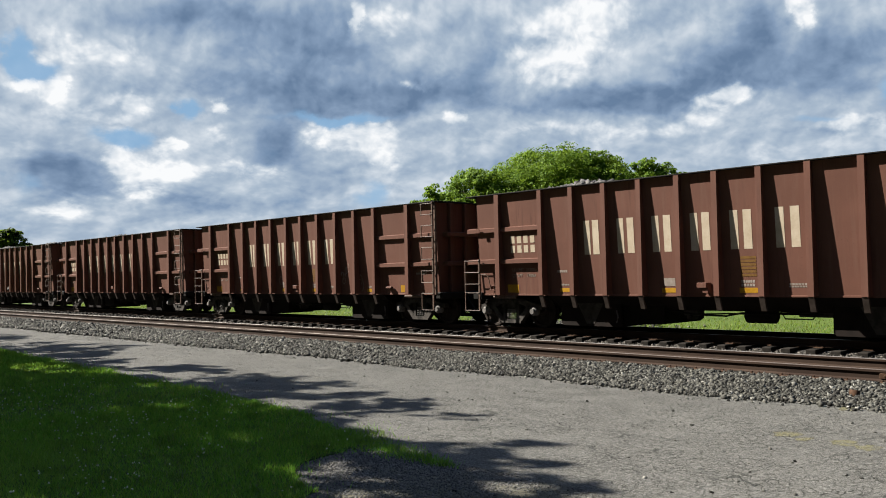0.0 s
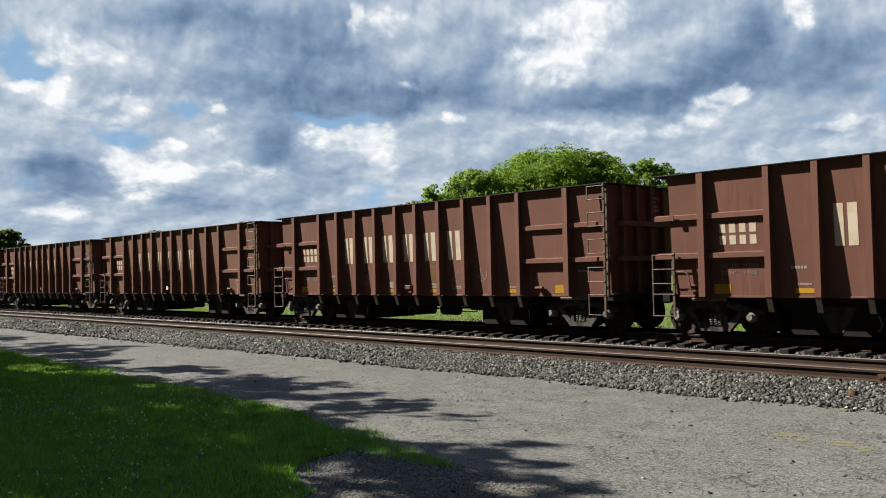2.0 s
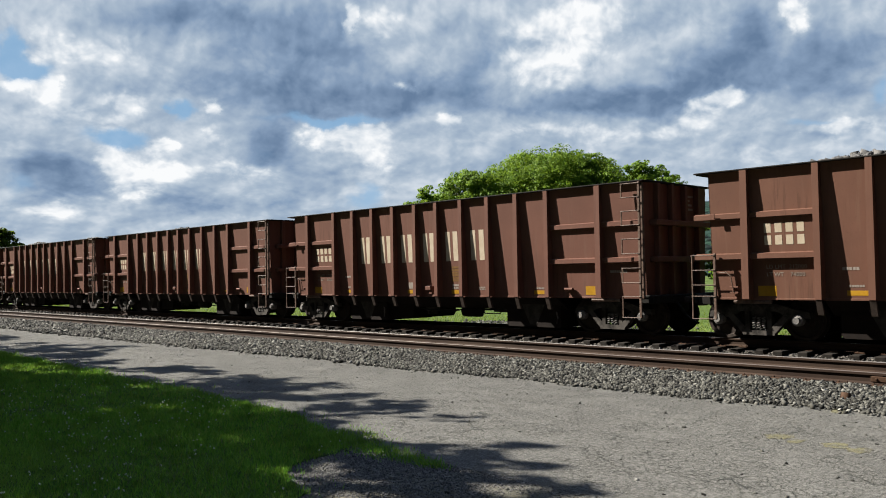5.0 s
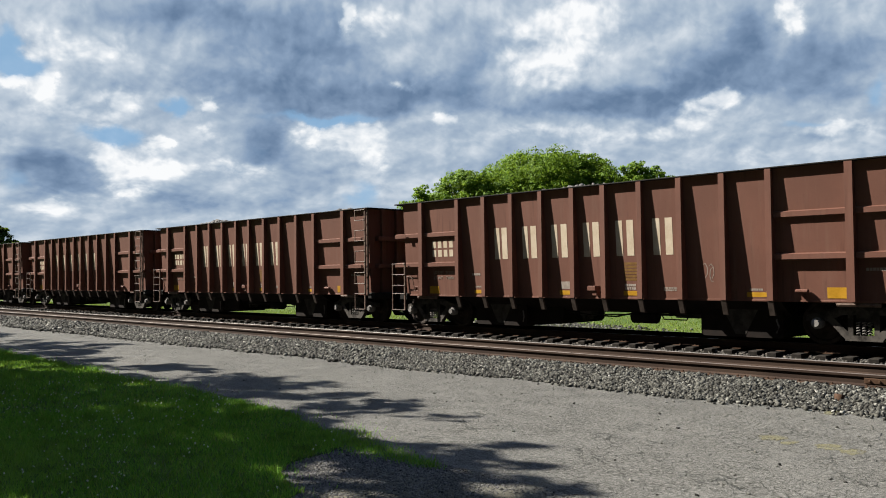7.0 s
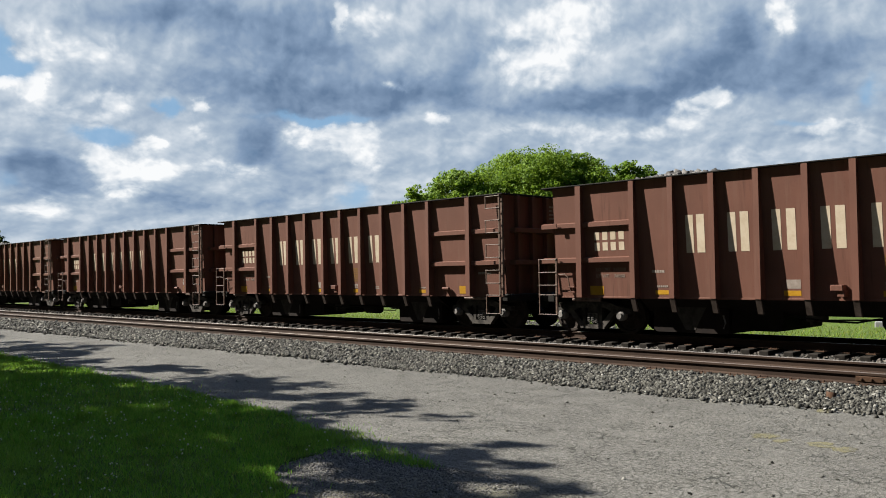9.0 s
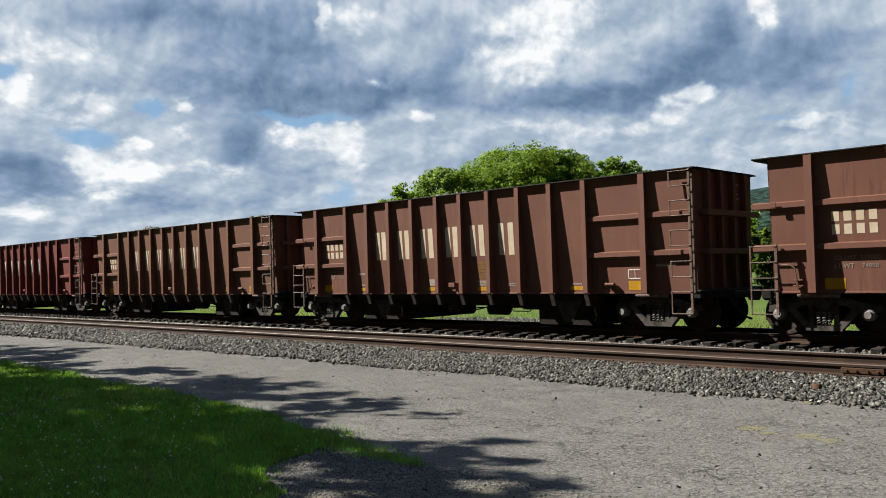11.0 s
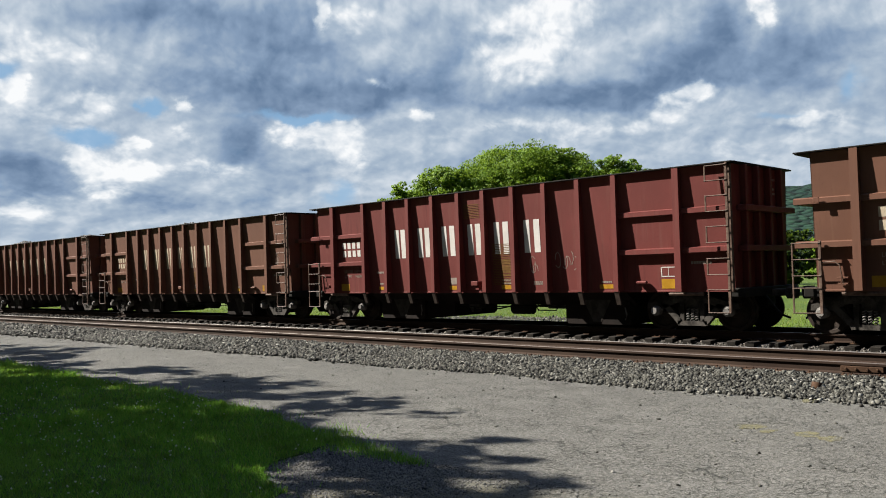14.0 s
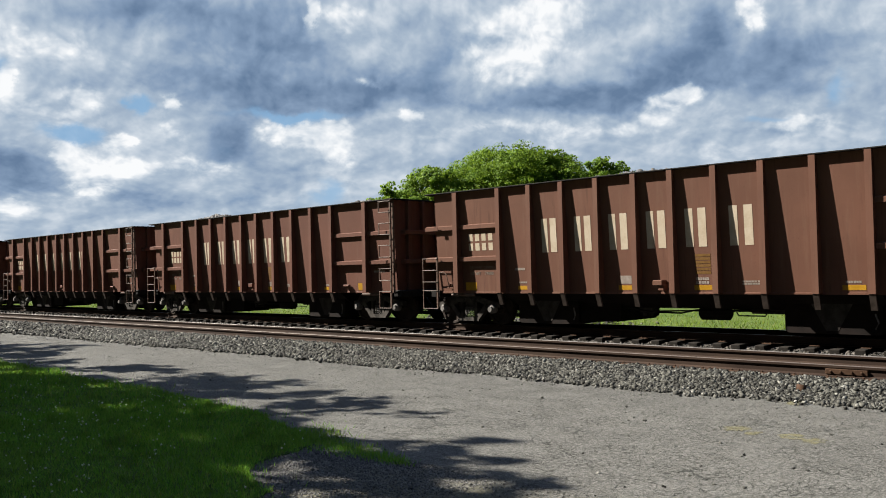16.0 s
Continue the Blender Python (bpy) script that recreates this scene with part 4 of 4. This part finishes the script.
def words(text, x, z, size):
    """Stencilled words as a thin mesh on the near side sheet."""
    curve = bpy.data.curves.new("words", "FONT")
    curve.body, curve.size, curve.extrude = text, size, 0.001
    curve.resolution_u = 2
    ob = bpy.data.objects.new("words", curve)
    scene.collection.objects.link(ob)
    bpy.context.view_layer.update()
    me = bpy.data.meshes.new_from_object(ob.evaluated_get(bpy.context.evaluated_depsgraph_get()))
    bpy.data.objects.remove(ob)
    for v in me.vertices:
        px, pz = v.co.x + x - MID, v.co.y + z
        v.co = (px, -sheet_y(pz) - 0.005 - v.co.z, pz)
    me.materials.clear()
    me.materials.append(M_STENCIL)
    return me


def build_truck(car, x):
    """A three piece freight truck: bolster, side frames, springs, wheelsets."""
    truck = part("truck", Shape().box(-0.20, 0.20, -1.05, 1.05, 0.42, 0.68, 0.03).box(-0.35, 0.35, -0.32, 0.32, 0.66, 0.78, 0.02), M_FRAME, car, "greasy cast steel freight truck", at=(x, 0, 0))
    for s in (-1, 1):
        fr = Shape()
        y0, y1 = sorted((s * 0.96, s * 1.12))
        fr.slab([(-1.14, 0.50), (-1.12, 0.63), (-0.75, 0.70), (-0.45, 0.80), (0.45, 0.80), (0.75, 0.70), (1.12, 0.63), (1.14, 0.50), (0.70, 0.50), (0.40, 0.64), (-0.40, 0.64), (-0.70, 0.50)], "y", y0, y1)
        fr.slab([(-0.78, 0.60), (-0.62, 0.62), (-0.24, 0.24), (-0.34, 0.13)], "y", y0, y1)
        fr.slab([(0.78, 0.60), (0.62, 0.62), (0.24, 0.24), (0.34, 0.13)], "y", y0, y1)
        fr.slab([(-0.36, 0.12), (0.36, 0.12), (0.36, 0.23), (-0.36, 0.23)], "y", y0, y1)
        fr.slab([(-0.30, 0.22), (-0.20, 0.22), (-0.20, 0.66), (-0.30, 0.66)], "y", y0, y1)
        fr.slab([(0.20, 0.22), (0.30, 0.22), (0.30, 0.66), (0.20, 0.66)], "y", y0, y1)
        part("side_frame", fr, M_FRAME, truck, "dusty cast side frame")
        for cx in (-0.11, 0.0, 0.11):
            coil = [(cx + 0.036 * math.cos(a), s * 1.08 + 0.036 * math.sin(a), 0.235 + 0.27 * a / 31.4) for a in np.linspace(0, 31.4, 41)]
            part("spring", Shape().tube(coil, 0.013, 5), M_CAP, truck, "pale grey coil spring")
        for ax in (-0.89, 0.89):
            part("bearing_cap", Shape().lathe([(s * 1.05, 0.12), (s * 1.20, 0.12), (s * 1.22, 0.085), (s * 1.27, 0.07)] if s > 0 else [(s * 1.27, 0.07), (s * 1.22, 0.085), (s * 1.20, 0.12), (s * 1.05, 0.12)], ax, 0.457, 14), M_CAP, truck, "pale grey bearing cap")
    rim = [(0.665, 0.16), (0.672, 0.36), (0.665, 0.40), (0.665, 0.485), (0.69, 0.483), (0.705, 0.462), (0.795, 0.457), (0.80, 0.44), (0.795, 0.385), (0.755, 0.36), (0.74, 0.17), (0.78, 0.14), (0.78, 0.07)]
    wheel = Shape().lathe([(0.0, 0.08), (0.6, 0.08)] + rim + [(1.04, 0.07)], 0, 0, 36).mirror_y().mesh("wheelset", M_WHEEL, False)
    for ax in (-0.89, 0.89):
        part("wheelset", wheel, M_WHEEL, truck, "rusty steel wheels on an axle", at=(ax, 0, 0.457))
    beam = Shape()
    for ax in (-0.89, 0.89):
        d = 0.47 if ax > 0 else -0.47
        for s in (-1, 1):
            beam.box(ax - d - 0.05, ax - d + 0.05, s * 0.73 - 0.06, s * 0.73 + 0.06, 0.28, 0.62, 0.02)
        beam.box(ax - d - 0.04, ax - d + 0.04, -0.7, 0.7, 0.36, 0.44, 0.01)
    part("brake_beam", beam, M_BLACK, truck)


def ladder(car, x0, x1, y, rungs, label, stile_low, mat, full=True):
    """Side ladder: round rungs on a flat stile; on the other side a second stile, or rungs joined in pairs."""
    frame_bars = Shape().box(x1 - 0.03, x1 + 0.03, y - 0.015, y + 0.03, stile_low, rungs[0] + 0.04, 0.006)
    pairs = [(stile_low, rungs[0] + 0.02)] if full else [(b - 0.012, a + 0.012) for a, b in zip(rungs[0::2], rungs[1::2])]
    for low, high in pairs:
        frame_bars.box(x0 - 0.016, x0 + 0.016, y - 0.03, y - 0.006, low, high, 0.004)
    lad = part("ladder", frame_bars, mat, car, label)
    for z in rungs:
        part("rung", Shape().tube([(x0 - 0.02, y - 0.02, z), (x1 + 0.02, y - 0.02, z)], 0.014, 6), mat, lad)
    return lad


def build_car(paint, letter, label):
    car = thing("gondola_car", label, "railcar", "stone train")
    xl, xr = LEFT_END, RIGHT_END
    # sides
    side = Shape()
    ring = [(xl, SILL), (xr, SILL), (xr, TOP), (xl, TOP)]
    side_near = Shape().prism([(x, -sheet_y(z), z) for x, z in ring], [(x, -sheet_y(z) + 0.02, z) for x, z in ring])
    part("side_sheet", side_near, paint, car, "weathered painted steel side sheet")
    part("side_sheet", Shape().prism([(x, sheet_y(z), z) for x, z in ring], [(x, sheet_y(z) - 0.02, z) for x, z in ring]), paint, car)
    for s in (-1, 1):
        for i, r in enumerate(RIBS):
            x, w = r - MID, 0.078 if i in (0, 11) else 0.066
            inner = [(s * (sheet_y(SILL) - 0.01), SILL), (s * (sheet_y(TOP) - 0.01), TOP - 0.02)]
            outer = [(s * (HALF - 0.002), TOP - 0.02), (s * (HALF - 0.002), SILL - 0.01)]
            sh = Shape().slab(inner + outer, "x", x - w, x + w)
            part("rib", sh, paint, car)
            if 0 < i < 11:
                foot = Shape().slab([(s * (HALF - 0.01), SILL - 0.01), (s * (HALF - 0.05), SILL - 0.01), (s * 1.42, 0.60), (s * 1.50, 0.60)], "x", x - 0.06, x + 0.06)
                part("rib_foot", foot, M_FOOT, car, "dusty sloping foot of a side rib")
        # top chord, with a lip out to the ribs; its shade is painted near black
        a, b = sorted((s * (HALF - 0.13), s * (HALF + 0.004)))
        part("top_chord", Shape().box(xl - 0.30, xr + 0.10, a, b, TOP - 0.02, TOP + 0.012, 0.008), M_BLACK, car, "near black top rim")
        a, b = sorted((s * (sheet_y(SILL) - 0.03), s * (sheet_y(SILL) + 0.012)))
        part("side_sill", Shape().box(xl, xr, a, b, SILL - 0.035, SILL + 0.01, 0.006), paint, car)
        # stiffeners of the end bays, wrapped round the corners
        for z in (2.735, 1.85):
            for x0, x1 in ((xl - 0.36, RIBS[0] - MID - 0.08), (RIBS[0] - MID + 0.08, RIBS[1] - MID - 0.07), (RIBS[10] - MID + 0.07, RIBS[11] - MID - 0.08), (RIBS[11] - MID + 0.08, xr + 0.02)):
                y_in, y_out = sheet_y(z) - 0.01, HALF - 0.085
                sh = Shape().slab([(s * y_in, z - 0.075), (s * y_out, z - 0.065), (s * y_out, z + 0.04), (s * y_in, z + 0.07)], "x", x0, x1)
                part("stiffener", sh, paint, car)
    # ends
    for x, d, cap in ((xl, -1, 0.32), (xr, 1, 0.12)):
        a, b = sorted((x, x - d * 0.02))
        part("end_sheet", Shape().slab([(-sheet_y(SILL), SILL), (sheet_y(SILL), SILL), (sheet_y(TOP), TOP), (-sheet_y(TOP), TOP)], "x", a, b), paint, car)
        a, b = sorted((x - d * 0.10, x + d * cap))
        part("end_chord", Shape().box(a, b, -HALF + 0.13, HALF - 0.13, TOP - 0.03, TOP + 0.015, 0.012), M_BLACK, car)
        for y in (-0.95, -0.32, 0.32, 0.95):
            a, b = sorted((x, x + d * 0.14))
            part("end_post", Shape().box(a, b, y - 0.06, y + 0.06, 0.95, TOP - 0.03, 0.012), paint, car)
        for z in (2.735, 1.85):
            a, b = sorted((x + d * 0.005, x + d * (0.36 if d < 0 else 0.22)))
            part("end_beam", Shape().box(a, b, -HALF + (0.16 if d < 0 else 0.40), HALF - 0.16, z - 0.07, z + 0.06, 0.01), paint, car)
        a, b = sorted((x - d * 0.1, x + d * 0.25))
        part("end_sill", Shape().box(a, b, -1.45, 1.45, 0.78, 0.98, 0.02), M_BLACK, car, "near black steel end sill")
        # coupler and hose
        a, b = sorted((x + d * 0.2, x + d * (0.62 if d < 0 else 0.66)))
        cp = Shape().box(a, b, -0.10, 0.10, 0.76, 0.92, 0.02)
        k = x + d * 0.68
        cp.box(k - 0.12, k + 0.12, -0.17, 0.12, 0.70, 0.98, 0.04)
        part("coupler", cp, M_FRAME, car, "rusty cast knuckle coupler")
        e = x + d * 0.22
        part("air_hose", Shape().tube([(e, -0.42, 0.80), (e + d * 0.12, -0.42, 0.66), (e + d * 0.24, -0.36, 0.46), (e + d * 0.36, -0.28, 0.33), (e + d * 0.47, -0.20, 0.28)], 0.026, 7), M_HOSE, car, "black rubber air hose", smooth=True)
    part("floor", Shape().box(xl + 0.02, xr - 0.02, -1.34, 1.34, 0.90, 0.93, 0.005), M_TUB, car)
    # underside, in dark steel whose colour also holds the shade there
    part("centre_sill", Shape().box(xl - 0.2, xr + 0.2, -0.22, 0.22, 0.55, 0.90, 0.02), M_BLACK, car, "near black steel centre sill")
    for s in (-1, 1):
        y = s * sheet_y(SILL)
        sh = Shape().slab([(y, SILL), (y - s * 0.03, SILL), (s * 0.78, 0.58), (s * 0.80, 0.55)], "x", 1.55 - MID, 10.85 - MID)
        part("slope_sheet", sh, M_TUB, car, "dark sloping floor sheet")
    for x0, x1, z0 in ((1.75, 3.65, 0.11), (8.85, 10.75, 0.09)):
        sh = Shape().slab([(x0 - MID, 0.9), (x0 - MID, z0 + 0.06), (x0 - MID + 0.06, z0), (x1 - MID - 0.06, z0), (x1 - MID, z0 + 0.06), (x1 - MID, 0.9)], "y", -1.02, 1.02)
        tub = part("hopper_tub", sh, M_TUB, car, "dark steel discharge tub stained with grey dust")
        c = (x0 + x1) / 2 - MID
        part("dust_streak", Shape().slab([(c - 0.42, 0.72), (c + 0.42, 0.72), (c + 0.12, z0 + 0.06), (c - 0.12, z0 + 0.06)], "y", -1.026, -1.018), M_DUST, tub, "grey dust streak")
        part("door_hook", Shape().tube([(x1 - MID - 0.12, -1.05, z0 + 0.42), (x1 - MID - 0.05, -1.09, z0 + 0.25), (x1 - MID - 0.12, -1.05, z0 + 0.12)], 0.02, 5), M_CAP, tub)
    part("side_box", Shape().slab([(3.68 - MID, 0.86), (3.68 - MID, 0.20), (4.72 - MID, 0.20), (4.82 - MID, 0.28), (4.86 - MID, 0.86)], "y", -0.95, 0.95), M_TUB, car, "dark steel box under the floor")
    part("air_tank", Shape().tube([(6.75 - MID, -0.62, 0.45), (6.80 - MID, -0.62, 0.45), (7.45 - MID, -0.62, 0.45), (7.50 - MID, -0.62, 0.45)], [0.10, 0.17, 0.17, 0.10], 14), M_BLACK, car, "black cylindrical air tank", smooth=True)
    part("brake_valve", Shape().box(5.25 - MID, 5.62 - MID, -0.80, -0.45, 0.42, 0.70, 0.03).box(5.36 - MID, 5.50 - MID, -0.84, -0.5, 0.33, 0.44, 0.02), M_FRAME, car, "grimy cast brake valve")
    part("brake_rod", Shape().tube([(4.95 - MID, -0.9, 0.55), (5.6 - MID, -0.9, 0.47), (6.5 - MID, -0.9, 0.50), (8.6 - MID, -0.9, 0.52)], 0.018, 5), M_BLACK, car)
    part("brake_rod", Shape().tube([(5.0 - MID, -0.5, 0.44), (6.2 - MID, -0.5, 0.42), (6.6 - MID, -0.5, 0.50), (8.7 - MID, -0.4, 0.52)], 0.022, 5), M_BLACK, car)
    part("brake_rod", Shape().tube([(7.6 - MID, -0.7, 0.56), (7.7 - MID, -0.7, 0.40), (8.3 - MID, -0.7, 0.40), (8.4 - MID, -0.7, 0.56)], 0.016, 5), M_BLACK, car)
    part("slack_adjuster", Shape().box(7.95 - MID, 8.7 - MID, -0.6, -0.5, 0.44, 0.55, 0.01), M_FRAME, car)
    for x in (-6.2, 6.2):
        build_truck(car, x)
        part("side_bearing_bar", Shape().tube([(x - 0.42, -1.34, 0.855), (x + 0.42, -1.34, 0.855)], 0.045, 8), M_RUNG, car, "rusty round bar over the truck")
    # ladders and steps
    yl = -HALF + 0.01
    ladder(car, 13.12 - MID, 13.60 - MID, -HALF - 0.005, [3.66, 3.33, 3.00, 2.66, 2.33, 1.98, 1.63, 1.28, 0.95, 0.45], "tall worn iron side ladder", 0.44, M_RUNG, False)
    ladder(car, -1.24 - MID, -0.70 - MID, yl, [1.88, 1.55, 1.22, 0.97, 0.47], "short worn iron ladder at the corner", 0.46, M_RUNG)
    part("corner_post", Shape().box(xr - 0.03, xr + 0.05, -HALF + 0.06, -HALF + 0.12, 0.9, TOP - 0.05, 0.01), M_RUNG, car)
    part("grab_iron", Shape().tube([(-0.70 - MID, -HALF + 0.03, 1.48), (-0.42 - MID, -HALF - 0.01, 1.50), (-0.32 - MID, -HALF - 0.02, 1.42), (-0.28 - MID, -HALF + 0.05, 1.05)], 0.012, 6), M_RUNG, car)
    part("latch_bracket", Shape().box(-0.42 - MID, -0.22 - MID, -1.50, -1.40, 1.16, 1.19, 0.004).box(-0.42 - MID, -0.22 - MID, -1.50, -1.40, 1.04, 1.07, 0.004).box(-0.36 - MID, -0.34 - MID, -1.50, -1.42, 1.04, 1.19, 0.003), paint, car)
    part("gusset", Shape().box(-0.80 - MID, -0.68 - MID, -HALF + 0.02, -HALF + 0.04, 2.68, 2.79, 0.004), paint, car)
    part("lever_box", Shape().box(11.22 - MID, 11.50 - MID, -1.50, -1.40, 1.09, 1.16, 0.02), paint, car)
    part("valve_box", Shape().box(6.08 - MID, 6.32 - MID, -HALF + 0.02, -1.38, 1.10, 1.22, 0.01).box(6.20 - MID, 6.34 - MID, -HALF + 0.06, -1.38, 0.98, 1.12, 0.01), paint, car)
    # lettering as plain blocks, number and notices as plain bars
    for c, w in ((3.10, 0.46), (4.12, 0.48), (5.12, 0.50), (6.12, 0.48), (7.10, 0.50), (8.14, 0.52)):
        sh = decal(c - w / 2, c - w / 2 + 0.19, 1.95, 2.81)
        for one in (decal(c + w / 2 - 0.19, c + w / 2, 1.95, 2.81),):
            sh.add(one.v, one.f)
        part("letter_block", sh, letter, car, "tall pale painted lettering block")
    for r in range(2):
        for i in range(4):
            x = 0.37 + 0.235 * i
            part("number_bar", decal(x, x + 0.15, 2.07 + 0.26 * r, 2.27 + 0.26 * r), letter, car, "plain pale bar of the car number")
    part("stencil", words("LD LMT  212000", 0.38, 1.56, 0.125), M_STENCIL, car, "small pale weight stencil")
    part("stencil", words("LT WT    74000", 0.38, 1.40, 0.125), M_STENCIL, car, "small pale weight stencil")
    part_row("stencil_bar", bars(1, 1.94, 2.28, 1.50, 1.58, (5,), 0.8), M_STENCIL, car)
    part_row("stencil_bar", bars(1, 2.06, 2.36, 1.16, 1.22, (6,), 0.8), M_STENCIL, car)
    for x0, x1, z0, z1 in ((0.18, 0.58, 0.98, 1.20), (2.02, 2.42, 1.00, 1.10), (5.06, 5.42, 0.99, 1.10), (7.00, 7.42, 0.99, 1.10), (10.14, 10.58, 0.99, 1.09), (11.84, 12.22, 0.98, 1.20)):
        part("reflector", decal(x0, x1, z0, z1), M_YELLOW, car, "yellow reflective patch")
    part("notice", decal(5.12, 5.42, 1.14, 1.33), M_STENCIL, car, "pale notice plate")
    part_row("notice_line", bars(6, 7.04, 7.42, 1.34, 1.80, (1, 1, 1, 1, 1, 1), 0.95), M_OCHRE, car, "faded yellow warning notice")
    part_row("stencil_bar", bars(2, 7.04, 7.36, 1.12, 1.28, (5, 6), 0.8), M_STENCIL, car)
    part_row("stencil_bar", bars(2, 8.1, 8.5, 1.10, 1.20, (7, 6), 0.8), M_STENCIL, car)
    part_row("stencil_bar", bars(1, 10.2, 10.5, 1.12, 1.18, (6,), 0.8), M_STENCIL, car)
    part_row("stencil_bar", bars(1, 12.6, 13.1, 1.52, 1.60, (8,), 0.8), M_STENCIL, car)
    # small notice on the end
    for r, (a, b) in enumerate(((0.44, 0.86), (0.44, 0.70), (0.44, 0.80), (0.48, 0.84))):
        part("stencil_line", Shape().box(xr, xr + 0.005, a, b, 3.42 - 0.11 * r, 3.47 - 0.11 * r, 0.001), M_STENCIL, car, "small pale stencil on the car end")
    return car


def build_load(seed):
    """A heap of crushed stone showing over the rim."""
    rng = np.random.default_rng(seed)
    n = 4200
    x, y = rng.uniform(LEFT_END + 0.1, RIGHT_END - 0.1, n), rng.uniform(-1.28, 1.28, n)
    hump = np.array([noise.noise((a * 0.35 + seed * 7, b * 0.5, seed)) for a, b in zip(x, y)])
    z = TOP - 0.14 + (0.11 + 0.34 * hump) * np.clip(1.15 - (y / 1.3) ** 2, 0, 1) * np.clip((6.9 - np.abs(x)) / 1.6, 0, 1)
    return stones("stone_load", np.stack([x, y, z], 1), rng.uniform(0.06, 0.13, n), M_LOAD, rng)


CARS = 15
RED_CARS, TAN_CARS = (10,), (3, 9, 11)
BROWN_LABEL = "brown ribbed steel gondola railcar loaded with crushed stone"
first = {
    "brown": build_car(M_BROWN, M_LETTER, BROWN_LABEL),
    "tan": build_car(M_TAN, M_LETTER, "faded tan brown ribbed gondola railcar loaded with stone"),
    "red": build_car(M_RED, M_WHITE, "oxide red ribbed gondola railcar with bright white lettering"),
}
START = -15.975 + MID


def car_x(k, t):
    """Middle of car k: the train slows a little as it passes."""
    return START - PITCH * k + 11.246 * t - 0.0092 * t * t + 0.00017 * t ** 3


train, loads, used = [], [], set()
heaps = [build_load(s) for s in (1, 2, 3)]
for k in range(CARS):
    tone = "red" if k in RED_CARS else "tan" if k in TAN_CARS else "brown"
    m = pose(car_x(k, 0), TRAIN_TRACK, 0)
    if tone in used:
        car = copy_thing(first[tone], m)
    else:
        car = first[tone]
        car.matrix_basis = m
        used.add(tone)
    train.append(car)
    load = thing("stone_load", "heap of grey crushed stone in a gondola car", "stone load", "stone loads", kind="stuff", data=heaps[k % 3])
    load.matrix_basis = m
    loads.append(load)


def stroke(points, width=0.02):
    """One sprayed line on the near side sheet."""
    sh = Shape()
    for (x0, z0), (x1, z1) in zip(points, points[1:]):
        n = Vector((z0 - z1, x1 - x0)).normalized() * width / 2
        ring = [(x0 - n.x, z0 - n.y), (x1 - n.x, z1 - n.y), (x1 + n.x, z1 + n.y), (x0 + n.x, z0 + n.y)]
        sh.prism([(x - MID, -sheet_y(z) - 0.004, z) for x, z in ring], [(x - MID, -sheet_y(z) + 0.001, z) for x, z in ring])
    return sh


def mark_cars():
    """What sets single cars apart: boxed stencils, a pale tag, panels of fine lines, sprayed strokes."""
    for k in (3, 8, 10):
        for x0, x1, z0, z1 in ((11.84, 12.22, 1.46, 1.48), (11.84, 12.22, 1.25, 1.27), (11.84, 11.86, 1.25, 1.48), (12.20, 12.22, 1.25, 1.48), (12.02, 12.03, 1.25, 1.48)):
            part("stencil_frame", decal(x0, x1, z0, z1), M_WHITE, train[k], "white boxed stencil")
    part("tag_plate", Shape().box(6.09 - MID, 6.25 - MID, -HALF + 0.008, -HALF + 0.02, 1.09, 1.24, 0.003), M_WHITE, train[3], "small white plate")
    for x0, x1, z0, z1 in ((5.78, 6.34, 2.98, 3.42), (6.74, 7.36, 1.12, 2.25)):
        n = int((z1 - z0) / 0.045)
        part_row("notice_line", [decal(x0, x1, z0 + 0.045 * i, z0 + 0.045 * i + 0.016, 0.006) for i in range(n)], M_OCHRE, train[10], "fine faded yellow line of a notice")
    rng = random.Random(9)
    for k, x, z in ((1, 8.95, 1.5), (1, 9.15, 1.75), (1, 5.05, 1.35), (1, 9.9, 1.3), (2, 4.1, 1.4), (2, 8.2, 1.35), (2, 9.2, 1.55), (10, 9.05, 1.75), (10, 9.3, 1.7), (10, 8.15, 1.6), (11, 12.9, 2.15), (5, 9.3, 1.5)):
        for j in range(3):
            a, cx, cz = rng.uniform(0, 6.28), x + rng.uniform(-0.16, 0.16), z + rng.uniform(-0.12, 0.12)
            pts = [(cx + 0.11 * math.cos(a + 0.8 * i) * (1 - 0.1 * i), cz + 0.17 * math.sin(a + 0.9 * i)) for i in range(5)]
            part("sprayed_stroke", stroke(pts, 0.014), M_STENCIL, train[k], "pale sprayed stroke")


mark_cars()


def motions():
    """The train rolls past; its wheels turn with it."""
    for k in range(CARS):
        rows = [(t, pose(car_x(k, t), TRAIN_TRACK, 0)) for t in np.linspace(0, SECONDS, 17)]
        walk(train[k], rows)
        walk(loads[k], rows)
    travel = car_x(0, SECONDS) - car_x(0, 0)
    steps = int(travel / 0.457 / 1.45) + 1
    times = [round(SECONDS * FPS * i / steps) / FPS for i in range(steps + 1)]
    for car in train:
        for ob in car.children_recursive:
            if ob.name.startswith("wheelset"):
                x, y, z = ob.location
                walk(ob, [(t, pose(x, y, z, 0, math.degrees((car_x(0, t) - car_x(0, 0)) / 0.457), 0)) for t in times])


motions()
